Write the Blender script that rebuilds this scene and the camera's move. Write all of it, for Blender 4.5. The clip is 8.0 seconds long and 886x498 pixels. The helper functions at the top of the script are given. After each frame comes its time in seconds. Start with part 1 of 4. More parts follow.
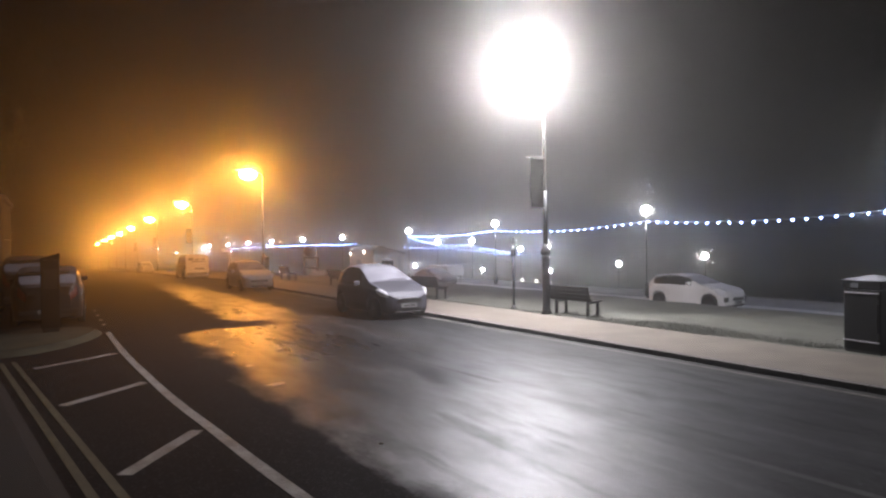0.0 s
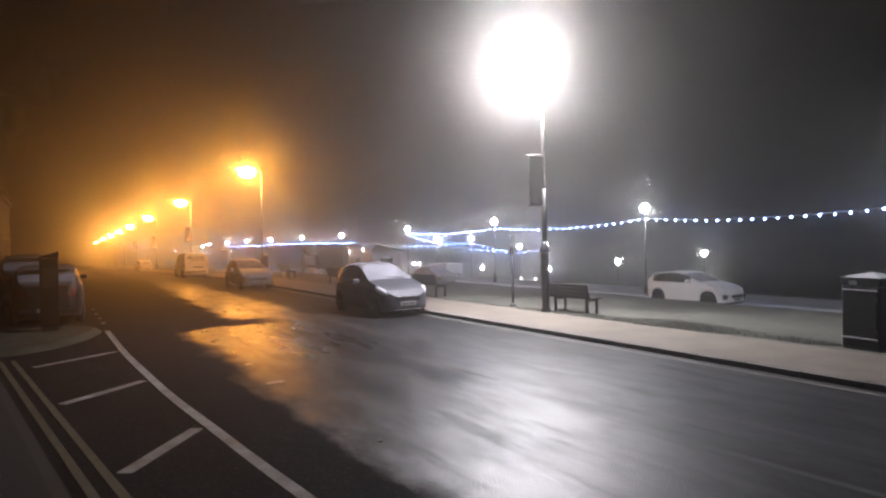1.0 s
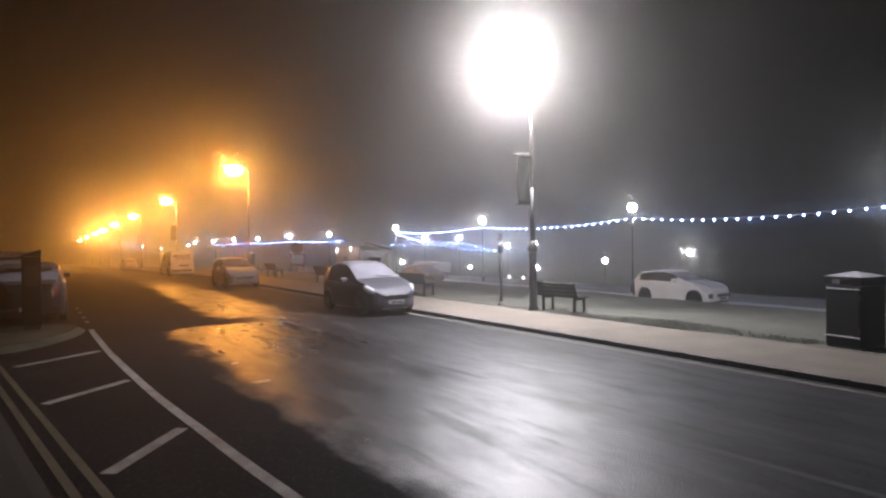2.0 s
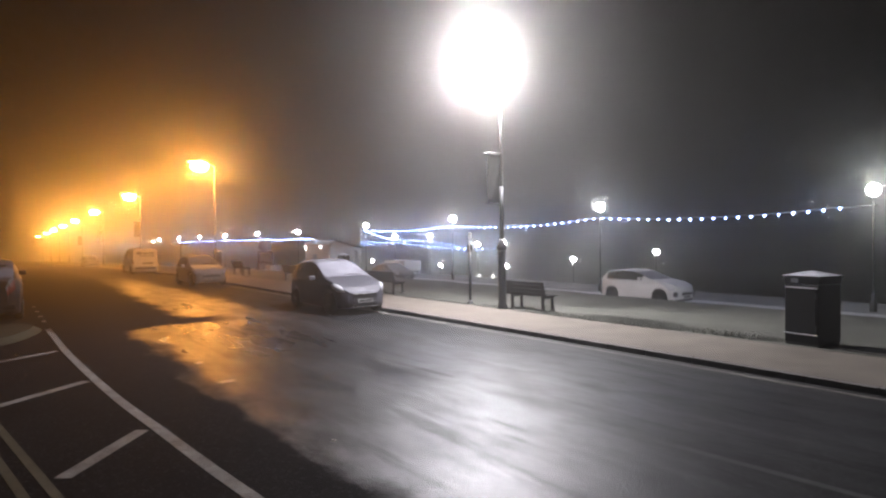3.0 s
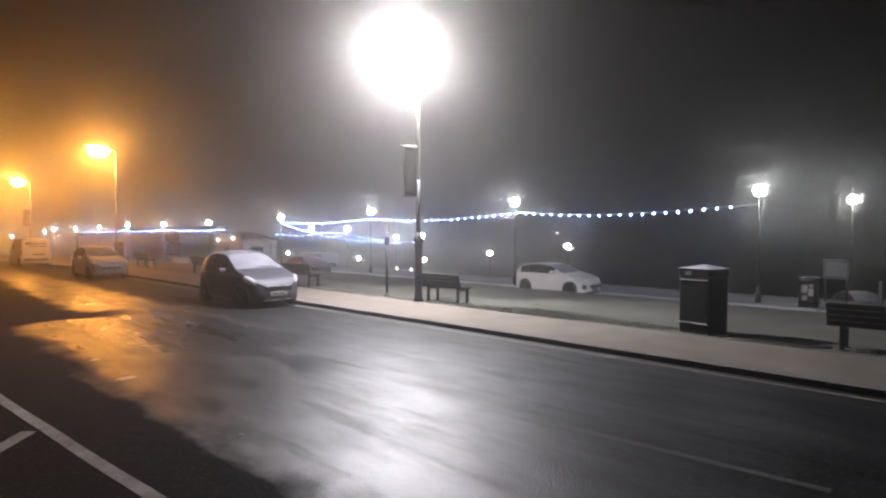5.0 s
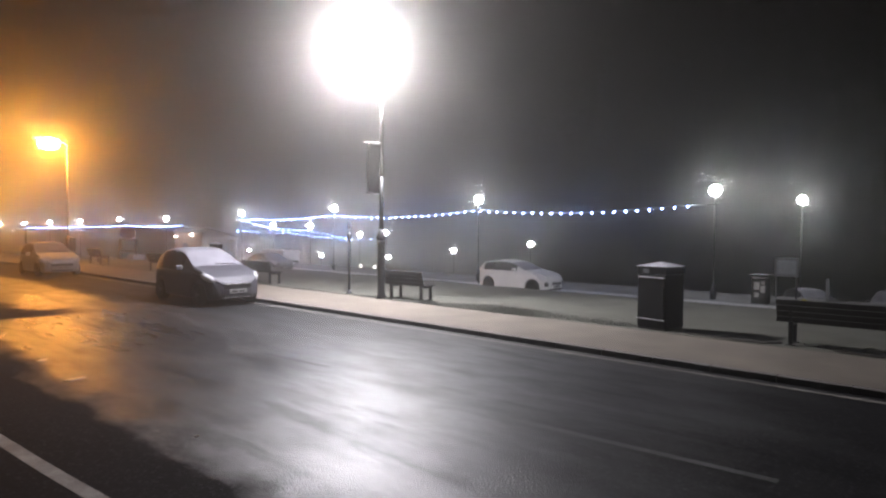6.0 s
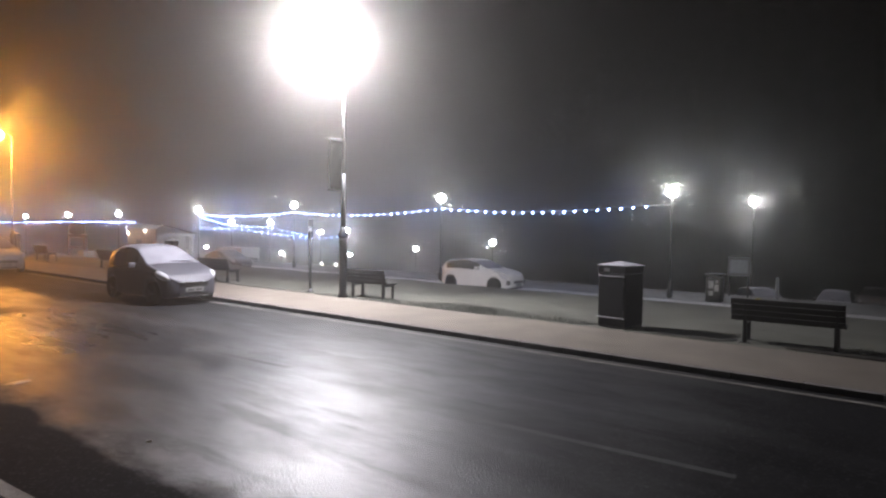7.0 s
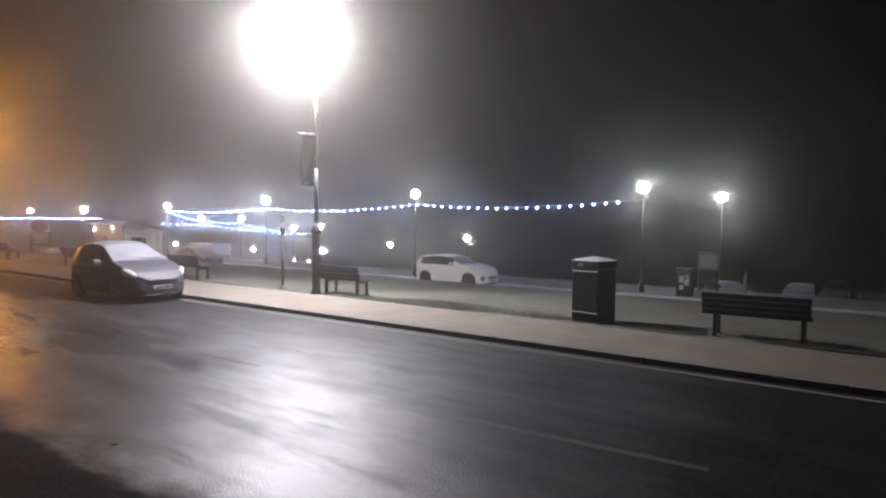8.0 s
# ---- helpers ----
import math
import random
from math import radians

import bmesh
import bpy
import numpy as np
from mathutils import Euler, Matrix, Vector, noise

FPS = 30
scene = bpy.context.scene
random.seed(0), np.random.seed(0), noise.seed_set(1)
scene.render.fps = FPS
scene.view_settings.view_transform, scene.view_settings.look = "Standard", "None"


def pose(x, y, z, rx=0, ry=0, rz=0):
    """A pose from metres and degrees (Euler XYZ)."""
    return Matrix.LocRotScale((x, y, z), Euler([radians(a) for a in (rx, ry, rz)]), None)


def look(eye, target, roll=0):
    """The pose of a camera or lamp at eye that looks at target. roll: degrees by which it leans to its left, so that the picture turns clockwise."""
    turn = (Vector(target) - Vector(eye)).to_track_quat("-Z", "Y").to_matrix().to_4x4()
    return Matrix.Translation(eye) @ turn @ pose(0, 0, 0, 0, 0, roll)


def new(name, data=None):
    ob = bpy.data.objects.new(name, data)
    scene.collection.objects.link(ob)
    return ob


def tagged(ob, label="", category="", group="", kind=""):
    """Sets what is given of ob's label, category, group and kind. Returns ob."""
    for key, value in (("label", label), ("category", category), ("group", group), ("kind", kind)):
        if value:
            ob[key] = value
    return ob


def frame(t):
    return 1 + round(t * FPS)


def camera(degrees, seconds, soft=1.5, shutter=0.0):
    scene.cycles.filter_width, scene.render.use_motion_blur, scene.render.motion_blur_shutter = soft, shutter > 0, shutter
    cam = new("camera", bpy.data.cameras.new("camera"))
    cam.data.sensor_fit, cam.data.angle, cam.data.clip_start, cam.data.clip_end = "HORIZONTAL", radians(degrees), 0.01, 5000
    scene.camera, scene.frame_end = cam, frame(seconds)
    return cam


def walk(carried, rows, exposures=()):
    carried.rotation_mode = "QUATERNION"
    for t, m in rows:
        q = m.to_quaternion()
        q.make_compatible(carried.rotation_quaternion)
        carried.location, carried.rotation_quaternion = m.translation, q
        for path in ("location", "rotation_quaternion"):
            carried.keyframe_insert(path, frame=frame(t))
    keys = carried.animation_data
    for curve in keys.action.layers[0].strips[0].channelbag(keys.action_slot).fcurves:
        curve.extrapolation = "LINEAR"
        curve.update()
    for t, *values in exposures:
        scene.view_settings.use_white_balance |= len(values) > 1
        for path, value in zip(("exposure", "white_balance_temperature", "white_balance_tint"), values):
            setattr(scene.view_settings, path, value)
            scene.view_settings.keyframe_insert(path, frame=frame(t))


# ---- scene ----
cam = camera(72.9, 8.0, soft=2.3)
PATH = [
    (0, (1.118, -1.466, 2.216), (2.21, 0.21, 2.2), -0.9),
    (0.5, (1.118, -1.466, 2.218), (2.21, 0.21, 2.198), -0.9),
    (1, (1.116, -1.47, 2.217), (2.21, 0.204, 2.194), -1.0),
    (1.5, (1.118, -1.463, 2.212), (2.218, 0.207, 2.187), -1.0),
    (3, (1.165, -1.448, 2.21), (2.372, 0.147, 2.176), -0.6),
    (3.5, (1.198, -1.42, 2.203), (2.442, 0.145, 2.158), -0.5),
    (4, (1.212, -1.413, 2.196), (2.522, 0.097, 2.134), -0.2),
    (4.5, (1.181, -1.506, 2.193), (2.547, -0.046, 2.137), 0.0),
    (6, (1.22, -1.55, 2.191), (2.711, -0.219, 2.125), 0.3),
    (6.5, (1.251, -1.486, 2.184), (2.788, -0.207, 2.126), 0.7),
    (7, (1.263, -1.478, 2.193), (2.836, -0.244, 2.122), 0.7),
    (7.5, (1.303, -1.446, 2.195), (2.903, -0.248, 2.129), 0.8),
    (8, (1.318, -1.437, 2.19), (2.942, -0.272, 2.106), 0.6),
]
walk(cam, [(t, look(eye, target, roll)) for t, eye, target, roll in PATH], [(0, 0.08), (4, 0.12), (8, 0.30)])


# ---- fog, sky and exposure ----
# The night is thick with sea fog: one even, cheap medium fills the world. FOG = 0 clears it.
FOG = 0.0098
world = bpy.data.worlds.new("night_fog")
scene.world = world
world.use_nodes = True
wt = world.node_tree
wt.nodes.clear()
w_out = wt.nodes.new("ShaderNodeOutputWorld")
w_sky = wt.nodes.new("ShaderNodeBackground")
w_sky.inputs["Color"].default_value = (0.5, 0.5, 0.6, 1)
w_sky.inputs["Strength"].default_value = 0.0005
wt.links.new(w_sky.outputs[0], w_out.inputs["Surface"])
w_sum = None
for share, lobe in ((0.02, 0.60), (0.60, 0.875), (0.38, 0.962)):
    # droplets throw most light forward: a wide lobe, a narrower one and a tight bright one round each lamp
    w_fog = wt.nodes.new("ShaderNodeVolumeScatter")
    w_fog.inputs["Color"].default_value = (0.995, 0.968, 0.89, 1)
    w_fog.inputs["Density"].default_value = FOG * share
    w_fog.inputs["Anisotropy"].default_value = lobe
    if w_sum is None:
        w_sum = w_fog
    else:
        w_both = wt.nodes.new("ShaderNodeAddShader")
        wt.links.new(w_sum.outputs[0], w_both.inputs[0])
        wt.links.new(w_fog.outputs[0], w_both.inputs[1])
        w_sum = w_both
if FOG > 0:
    wt.links.new(w_sum.outputs[0], w_out.inputs["Volume"])

WHITE_LED, SODIUM, COOL = (0.995, 0.95, 1.005), (1.0, 0.38, 0.06), (0.94, 0.95, 1.0)
POWER_LED, POWER_SODIUM, POWER_PROM = 6100.0, 2500.0, 285.0


# ---- materials ----
def nodes_of(name):
    m = bpy.data.materials.new(name)
    m.use_nodes = True
    t = m.node_tree
    return m, t, t.nodes["Principled BSDF"]


def noise_node(t, scale, detail=4.0, rough=0.55, stretch=(1, 1, 1)):
    tc = t.nodes.new("ShaderNodeTexCoord")
    mp = t.nodes.new("ShaderNodeMapping")
    mp.inputs["Scale"].default_value = stretch
    n = t.nodes.new("ShaderNodeTexNoise")
    n.inputs["Scale"].default_value = scale
    n.inputs["Detail"].default_value = detail
    n.inputs["Roughness"].default_value = rough
    t.links.new(tc.outputs["Object"], mp.inputs["Vector"])
    t.links.new(mp.outputs[0], n.inputs["Vector"])
    return n.outputs["Fac"]


def ramp(t, fac, a, b, ca, cb):
    r = t.nodes.new("ShaderNodeMapRange")
    r.inputs["From Min"].default_value, r.inputs["From Max"].default_value = a, b
    r.inputs["To Min"].default_value, r.inputs["To Max"].default_value = ca, cb
    t.links.new(fac, r.inputs["Value"])
    return r.outputs["Result"]


def mix(t, fac, a, b):
    n = t.nodes.new("ShaderNodeMix")
    n.data_type = "RGBA"
    for socket, value in ((n.inputs[0], fac), (n.inputs[6], a), (n.inputs[7], b)):
        if isinstance(value, tuple):
            socket.default_value = (*value, 1)
        elif isinstance(value, float):
            socket.default_value = value
        else:
            t.links.new(value, socket)
    return n.outputs[2]


def calc(t, op, a, b):
    n = t.nodes.new("ShaderNodeMath")
    n.operation = op
    for socket, value in ((n.inputs[0], a), (n.inputs[1], b)):
        if isinstance(value, (int, float)):
            socket.default_value = value
        else:
            t.links.new(value, socket)
    return n.outputs[0]


def bump(t, bsdf, height, strength, distance):
    b = t.nodes.new("ShaderNodeBump")
    b.inputs["Strength"].default_value, b.inputs["Distance"].default_value = strength, distance
    t.links.new(height, b.inputs["Height"])
    t.links.new(b.outputs[0], bsdf.inputs["Normal"])


def surface(name, dark, light, rough=0.6, metal=0.0, coarse=1.5, fine=40.0, relief=0.003, frost=0.0, spread=0.12, gleam=0.5, frost_colour=(0.62, 0.64, 0.68)):
    """A worn surface: two scales of colour, fine relief, uneven gloss; frost settles on what faces up."""
    m, t, b = nodes_of(name)
    big, small = noise_node(t, coarse), noise_node(t, fine, 3.0)
    blend = calc(t, "ADD", calc(t, "MULTIPLY", big, 0.65), calc(t, "MULTIPLY", small, 0.35))
    colour = mix(t, ramp(t, blend, 0.35, 0.65, 0.0, 1.0), dark, light)
    gloss = ramp(t, blend, 0.3, 0.7, max(0.02, rough - spread), min(1.0, rough + spread))
    if frost > 0:
        g = t.nodes.new("ShaderNodeNewGeometry")
        s = t.nodes.new("ShaderNodeSeparateXYZ")
        t.links.new(g.outputs["Normal"], s.inputs[0])
        up = ramp(t, s.outputs["Z"], 0.25, 0.85, 0.0, 1.0)
        cover = calc(t, "MULTIPLY", up, ramp(t, calc(t, "ADD", calc(t, "MULTIPLY", big, 0.5), calc(t, "MULTIPLY", small, 0.5)), 0.3, 0.6, frost * 0.6, frost))
        colour = mix(t, cover, colour, frost_colour)
        gloss = calc(t, "ADD", gloss, calc(t, "MULTIPLY", cover, 0.5))
    t.links.new(colour, b.inputs["Base Color"])
    t.links.new(gloss, b.inputs["Roughness"])
    b.inputs["Metallic"].default_value = metal
    b.inputs["Specular IOR Level"].default_value = gleam
    bump(t, b, small, 0.6, relief)
    return m


def glowing(name, colour, strength, sampled=True):
    m = bpy.data.materials.new(name)
    m.use_nodes = True
    t = m.node_tree
    t.nodes.clear()
    o, e = t.nodes.new("ShaderNodeOutputMaterial"), t.nodes.new("ShaderNodeEmission")
    e.inputs["Color"].default_value, e.inputs["Strength"].default_value = (*colour, 1), strength
    t.links.new(e.outputs[0], o.inputs["Surface"])
    if not sampled:
        m.cycles.emission_sampling = "NONE"
    return m


def asphalt_material():
    """Old asphalt, wet and polished in the driven lanes, matt and dry towards the parking bays."""
    m, t, b = nodes_of("wet_asphalt")
    grit = noise_node(t, 95.0, 2.0, 0.6)
    stone = t.nodes.new("ShaderNodeTexVoronoi")
    stone.inputs["Scale"].default_value = 45.0
    tc = t.nodes.new("ShaderNodeTexCoord")
    t.links.new(tc.outputs["Object"], stone.inputs["Vector"])
    patch = noise_node(t, 0.33, 5.0, 0.6, (1.0, 0.42, 1.0))
    streak = noise_node(t, 2.2, 6.0, 0.65, (1.0, 0.3, 1.0))
    edge = noise_node(t, 0.9, 6.0, 0.65, (1.0, 0.6, 1.0))
    sep = t.nodes.new("ShaderNodeSeparateXYZ")
    t.links.new(tc.outputs["Object"], sep.inputs[0])
    ragged = calc(t, "MULTIPLY", calc(t, "SUBTRACT", edge, 0.5), 1.7)
    across = calc(t, "ADD", sep.outputs["X"], ragged)
    along = calc(t, "ADD", sep.outputs["Y"], calc(t, "MULTIPLY", edge, 1.4))
    # the dry margin steps outwards beyond a filled trench, then widens slowly
    margin = calc(t, "ADD", ramp(t, along, 15.9, 16.6, 3.75, 5.35), ramp(t, along, 17.0, 42.0, 0.0, 0.8))
    wet = ramp(t, calc(t, "SUBTRACT", across, margin), -0.1, 0.45, 0.0, 1.0)
    far = ramp(t, calc(t, "ADD", sep.outputs["Y"], calc(t, "MULTIPLY", edge, 8.0)), 32.0, 46.0, 1.0, 0.2)
    trench = calc(t, "MAXIMUM", ramp(t, calc(t, "ABSOLUTE", calc(t, "SUBTRACT", along, 16.9), 0.0), 0.35, 0.8, 0.0, 1.0), ramp(t, across, 6.0, 7.0, 0.0, 1.0))
    wet = calc(t, "MULTIPLY", wet, trench)
    # the driven lane is glossiest; towards the kerb the road dries
    lane = calc(t, "MAXIMUM", ramp(t, across, 7.7, 8.3, 1.0, 0.2), ramp(t, sep.outputs["Y"], 8.0, 15.0, 1.0, 0.0))
    lane = calc(t, "MINIMUM", lane, ramp(t, across, 6.8, 10.2, 1.0, 0.55))
    lane = calc(t, "MULTIPLY", lane, ramp(t, calc(t, "ADD", sep.outputs["Y"], calc(t, "MULTIPLY", patch, 4.0)), 1.5, 5.5, 0.2, 1.0))
    # long dull tyre scuffs in the gloss
    scuff = ramp(t, noise_node(t, 1.5, 5.0, 0.6, (1.6, 0.22, 1.0)), 0.56, 0.66, 1.0, 0.68)
    wet = calc(t, "MULTIPLY", calc(t, "MULTIPLY", calc(t, "MULTIPLY", wet, scuff), far), lane)
    damp = calc(t, "MULTIPLY", wet, ramp(t, calc(t, "ADD", calc(t, "MULTIPLY", patch, 0.5), calc(t, "MULTIPLY", streak, 0.5)), 0.34, 0.56, 0.50, 1.0))
    colour = mix(t, ramp(t, grit, 0.3, 0.7, 0.0, 1.0), (0.008, 0.008, 0.009), (0.022, 0.022, 0.024))
    colour = mix(t, ramp(t, streak, 0.35, 0.7, 0.0, 0.4), colour, (0.028, 0.028, 0.030))
    chip = t.nodes.new("ShaderNodeSeparateColor")
    t.links.new(stone.outputs["Color"], chip.inputs[0])
    colour = mix(t, ramp(t, chip.outputs[0], 0.8, 1.0, 0.0, 0.7), colour, (0.075, 0.075, 0.078))
    t.links.new(colour, b.inputs["Base Color"])
    smooth = ramp(t, sep.outputs["Y"], 8.0, 13.0, 0.495, 0.56)
    t.links.new(calc(t, "SUBTRACT", 0.79, calc(t, "MULTIPLY", damp, smooth)), b.inputs["Roughness"])
    b.inputs["IOR"].default_value = 1.62
    t.links.new(ramp(t, damp, 0.12, 1.0, 0.03, 1.0), b.inputs["Specular IOR Level"])
    bump(t, b, calc(t, "ADD", calc(t, "MULTIPLY", grit, 0.6), stone.outputs["Distance"]), 0.6, 0.006)
    return m


ASPHALT = asphalt_material()
GRASS = surface("frosted_turf", (0.037, 0.041, 0.028), (0.100, 0.103, 0.078), 0.9, coarse=0.7, fine=22.0, relief=0.03, frost=0.30, frost_colour=(0.272, 0.270, 0.242))
WHITE_TURF = surface("rime_covered_turf", (0.15, 0.155, 0.148), (0.36, 0.365, 0.355), 0.9, coarse=0.8, fine=18.0, relief=0.02)
BLADES = surface("frosted_grass_blade", (0.10, 0.104, 0.086), (0.26, 0.262, 0.235), 0.85, coarse=0.8, fine=9.0)
# colours the trodden earth and also the strip that mimics bench shade
EARTH_AND_SHADE = surface("bare_earth_and_shade", (0.011, 0.009, 0.006), (0.034, 0.029, 0.02), 0.9, coarse=2.0, fine=30.0, relief=0.02)
PAVING = surface("frosted_paving", (0.148, 0.128, 0.106), (0.258, 0.225, 0.188), 0.85, coarse=1.1, fine=70.0, relief=0.004)
PAVING_DARK = surface("pavement_asphalt", (0.015, 0.015, 0.015), (0.035, 0.034, 0.033), 0.85, coarse=1.3, fine=80.0, relief=0.005)
PROM = surface("frosted_promenade", (0.5, 0.5, 0.5), (0.8, 0.8, 0.8), 0.85, coarse=0.6, fine=30.0)
VERGE = surface("frosted_verge", (0.015, 0.014, 0.009), (0.10, 0.095, 0.06), 0.9, coarse=2.0, fine=25.0, relief=0.02)
KERB = surface("granite_kerb", (0.05, 0.048, 0.046), (0.12, 0.115, 0.11), 0.7, coarse=3.0, fine=60.0, frost=0.55, frost_colour=(0.36, 0.35, 0.345))
SEA = surface("dark_shore", (0.01, 0.011, 0.012), (0.025, 0.025, 0.027), 0.7, coarse=0.2, fine=3.0)
PAINT = surface("worn_white_road_paint", (0.14, 0.135, 0.125), (0.42, 0.40, 0.375), 0.7, coarse=3.0, fine=28.0)
PAINT_THIN = surface("faded_white_road_paint", (0.03, 0.03, 0.03), (0.13, 0.13, 0.13), 0.6, coarse=4.0, fine=20.0)
YELLOW = surface("worn_yellow_road_paint", (0.05, 0.046, 0.03), (0.15, 0.135, 0.088), 0.7, coarse=3.0, fine=28.0)
PALE_YELLOW = surface("frosted_yellow_road_paint", (0.16, 0.155, 0.13), (0.36, 0.35, 0.31), 0.7, coarse=3.0, fine=28.0)
LITTER = surface("wet_litter", (0.35, 0.32, 0.26), (0.6, 0.56, 0.5), 0.5)
POLE_GREY = surface("galvanised_pole", (0.30, 0.30, 0.30), (0.45, 0.45, 0.44), 0.45, 0.6, coarse=2.0, fine=30.0, relief=0.001)
POLE_BLACK = surface("black_painted_iron", (0.012, 0.012, 0.013), (0.03, 0.03, 0.031), 0.45, coarse=4.0, fine=60.0, relief=0.001, frost=0.2)
POST_GREY = surface("grey_green_post_paint", (0.05, 0.055, 0.05), (0.10, 0.105, 0.10), 0.7, coarse=4.0, fine=60.0, relief=0.001)
WOOD = surface("weathered_bench_wood", (0.010, 0.009, 0.008), (0.035, 0.031, 0.027), 0.75, coarse=5.0, fine=60.0, relief=0.002, frost=0.06, gleam=0.25)
BIN_BLACK = surface("black_bin_plastic", (0.003, 0.003, 0.0035), (0.008, 0.008, 0.009), 0.65, coarse=3.0, fine=50.0, relief=0.001, frost=0.95, gleam=0.18)
FROST_TRIM = surface("frosted_ledge", (0.35, 0.35, 0.36), (0.6, 0.6, 0.62), 0.8)
STICKER = surface("faded_sticker", (0.10, 0.11, 0.12), (0.20, 0.21, 0.22), 0.6, coarse=9.0)
CLOTH = surface("dark_banner_cloth", (0.03, 0.03, 0.032), (0.06, 0.06, 0.062), 0.85, coarse=2.0, fine=90.0)
BARS = surface("dark_print", (0.02, 0.02, 0.025), (0.05, 0.05, 0.055), 0.6)
PLATE = surface("reflective_plate", (0.24, 0.24, 0.235), (0.36, 0.36, 0.345), 0.4)
RUBBER = surface("tyre_rubber", (0.010, 0.010, 0.010), (0.025, 0.025, 0.025), 0.8, coarse=6.0)
ALLOY = surface("dull_alloy", (0.03, 0.03, 0.032), (0.07, 0.07, 0.072), 0.4, 0.7, coarse=6.0)
TRIM = surface("black_car_trim", (0.008, 0.008, 0.009), (0.02, 0.02, 0.02), 0.5, coarse=6.0)
GLASS = surface("dark_car_glass", (0.008, 0.009, 0.010), (0.016, 0.017, 0.018), 0.3, coarse=3.0, relief=0.0002, spread=0.06)
RIME = surface("rimed_windscreen", (0.17, 0.17, 0.20), (0.32, 0.32, 0.365), 0.75, coarse=2.2, fine=45.0, relief=0.001)
LENS = surface("headlamp_lens", (0.42, 0.42, 0.45), (0.60, 0.60, 0.64), 0.35, coarse=8.0, spread=0.08)
TAIL = surface("tail_lamp_lens", (0.10, 0.008, 0.006), (0.17, 0.015, 0.01), 0.25, coarse=8.0)
CHROME = surface("dull_chrome", (0.45, 0.45, 0.46), (0.6, 0.6, 0.61), 0.25, 0.9, coarse=8.0)
KIOSK_WHITE = surface("white_painted_boards", (0.74, 0.73, 0.71), (0.86, 0.85, 0.83), 0.6, coarse=1.0, fine=18.0)
KIOSK_TAN = surface("tan_render", (0.42, 0.31, 0.20), (0.55, 0.42, 0.28), 0.8, coarse=1.0, fine=18.0)
ROOF = surface("frosted_roof_felt", (0.22, 0.20, 0.185), (0.36, 0.34, 0.32), 0.8, coarse=1.0, frost=0.7)
RED_FRAME = surface("red_painted_timber", (0.07, 0.03, 0.022), (0.13, 0.055, 0.04), 0.6, coarse=2.0)
BRICK = surface("sooty_stucco", (0.10, 0.09, 0.08), (0.2, 0.18, 0.16), 0.85, coarse=0.5, fine=9.0)
PAPER = surface("pinned_paper", (0.35, 0.35, 0.34), (0.6, 0.6, 0.58), 0.7, coarse=5.0)
YELLOW_LEAF = surface("yellow_leaf", (0.45, 0.36, 0.05), (0.6, 0.5, 0.1), 0.6)
WIRE = surface("black_cable", (0.01, 0.01, 0.01), (0.02, 0.02, 0.02), 0.6)

BOWL_AREA, GLOBE_R = 0.43, 0.26
LED_GLOW = glowing("led_lamp", WHITE_LED, POWER_LED / (math.pi * BOWL_AREA))
SODIUM_GLOW = glowing("sodium_lamp", SODIUM, POWER_SODIUM / (math.pi * BOWL_AREA * 2.1 ** 2))
PROM_GLOW = glowing("globe_lamp", COOL, POWER_PROM / (math.pi * 4 * math.pi * GLOBE_R ** 2))
WALL_GLOW = glowing("wall_lamp", (1.0, 0.9, 0.75), 30.0)
BULB_GLOW = glowing("festoon_bulb", (0.24, 0.38, 1.0), 48.0)


# ---- mesh helpers ----
def add_box(bm, x0, x1, y0, y1, z0, z1, bevel=0.0, turn=None):
    made = bmesh.ops.create_cube(bm, size=1.0)["verts"]
    for v in made:
        v.co = Vector(((x0 + x1) / 2 + v.co.x * (x1 - x0), (y0 + y1) / 2 + v.co.y * (y1 - y0), (z0 + z1) / 2 + v.co.z * (z1 - z0)))
        if turn:
            v.co = turn @ v.co
    if bevel > 0:
        edges = list({e for v in made for e in v.link_edges})
        bmesh.ops.bevel(bm, geom=edges, offset=bevel, segments=2, profile=0.6, affect="EDGES")
    return bm


def box(x0, x1, y0, y1, z0, z1, bevel=0.0, turn=None):
    return add_box(bmesh.new(), x0, x1, y0, y1, z0, z1, bevel, turn)


def add_rod(bm, a, b, r0, r1=None, sides=12):
    a, b = Vector(a), Vector(b)
    d = b - a
    m = Matrix.Translation((a + b) / 2) @ d.to_track_quat("Z", "Y").to_matrix().to_4x4()
    bmesh.ops.create_cone(bm, cap_ends=True, segments=sides, radius1=r0, radius2=r0 if r1 is None else r1, depth=d.length, matrix=m)
    return bm


def rod(a, b, r0, r1=None, sides=12):
    return add_rod(bmesh.new(), a, b, r0, r1, sides)


def lathe(profile, sides=20, axis="Z"):
    """A turned form from (radius, height) pairs."""
    bm = bmesh.new()
    rings = [[bm.verts.new((r * math.cos(math.tau * k / sides), r * math.sin(math.tau * k / sides), z)) for k in range(sides)] for r, z in profile]
    for a, b in zip(rings, rings[1:]):
        for k in range(sides):
            bm.faces.new((a[k], a[(k + 1) % sides], b[(k + 1) % sides], b[k]))
    bm.faces.new(rings[0][::-1])
    bm.faces.new(rings[-1])
    if axis == "Y":
        bmesh.ops.rotate(bm, verts=bm.verts, matrix=Matrix.Rotation(radians(90), 3, "X"))
    return bm


def ball(r, squash=1.0, z=0.0, sub=2):
    bm = bmesh.new()
    bmesh.ops.create_icosphere(bm, subdivisions=sub, radius=r)
    for v in bm.verts:
        v.co.z = v.co.z * squash + z
    return bm


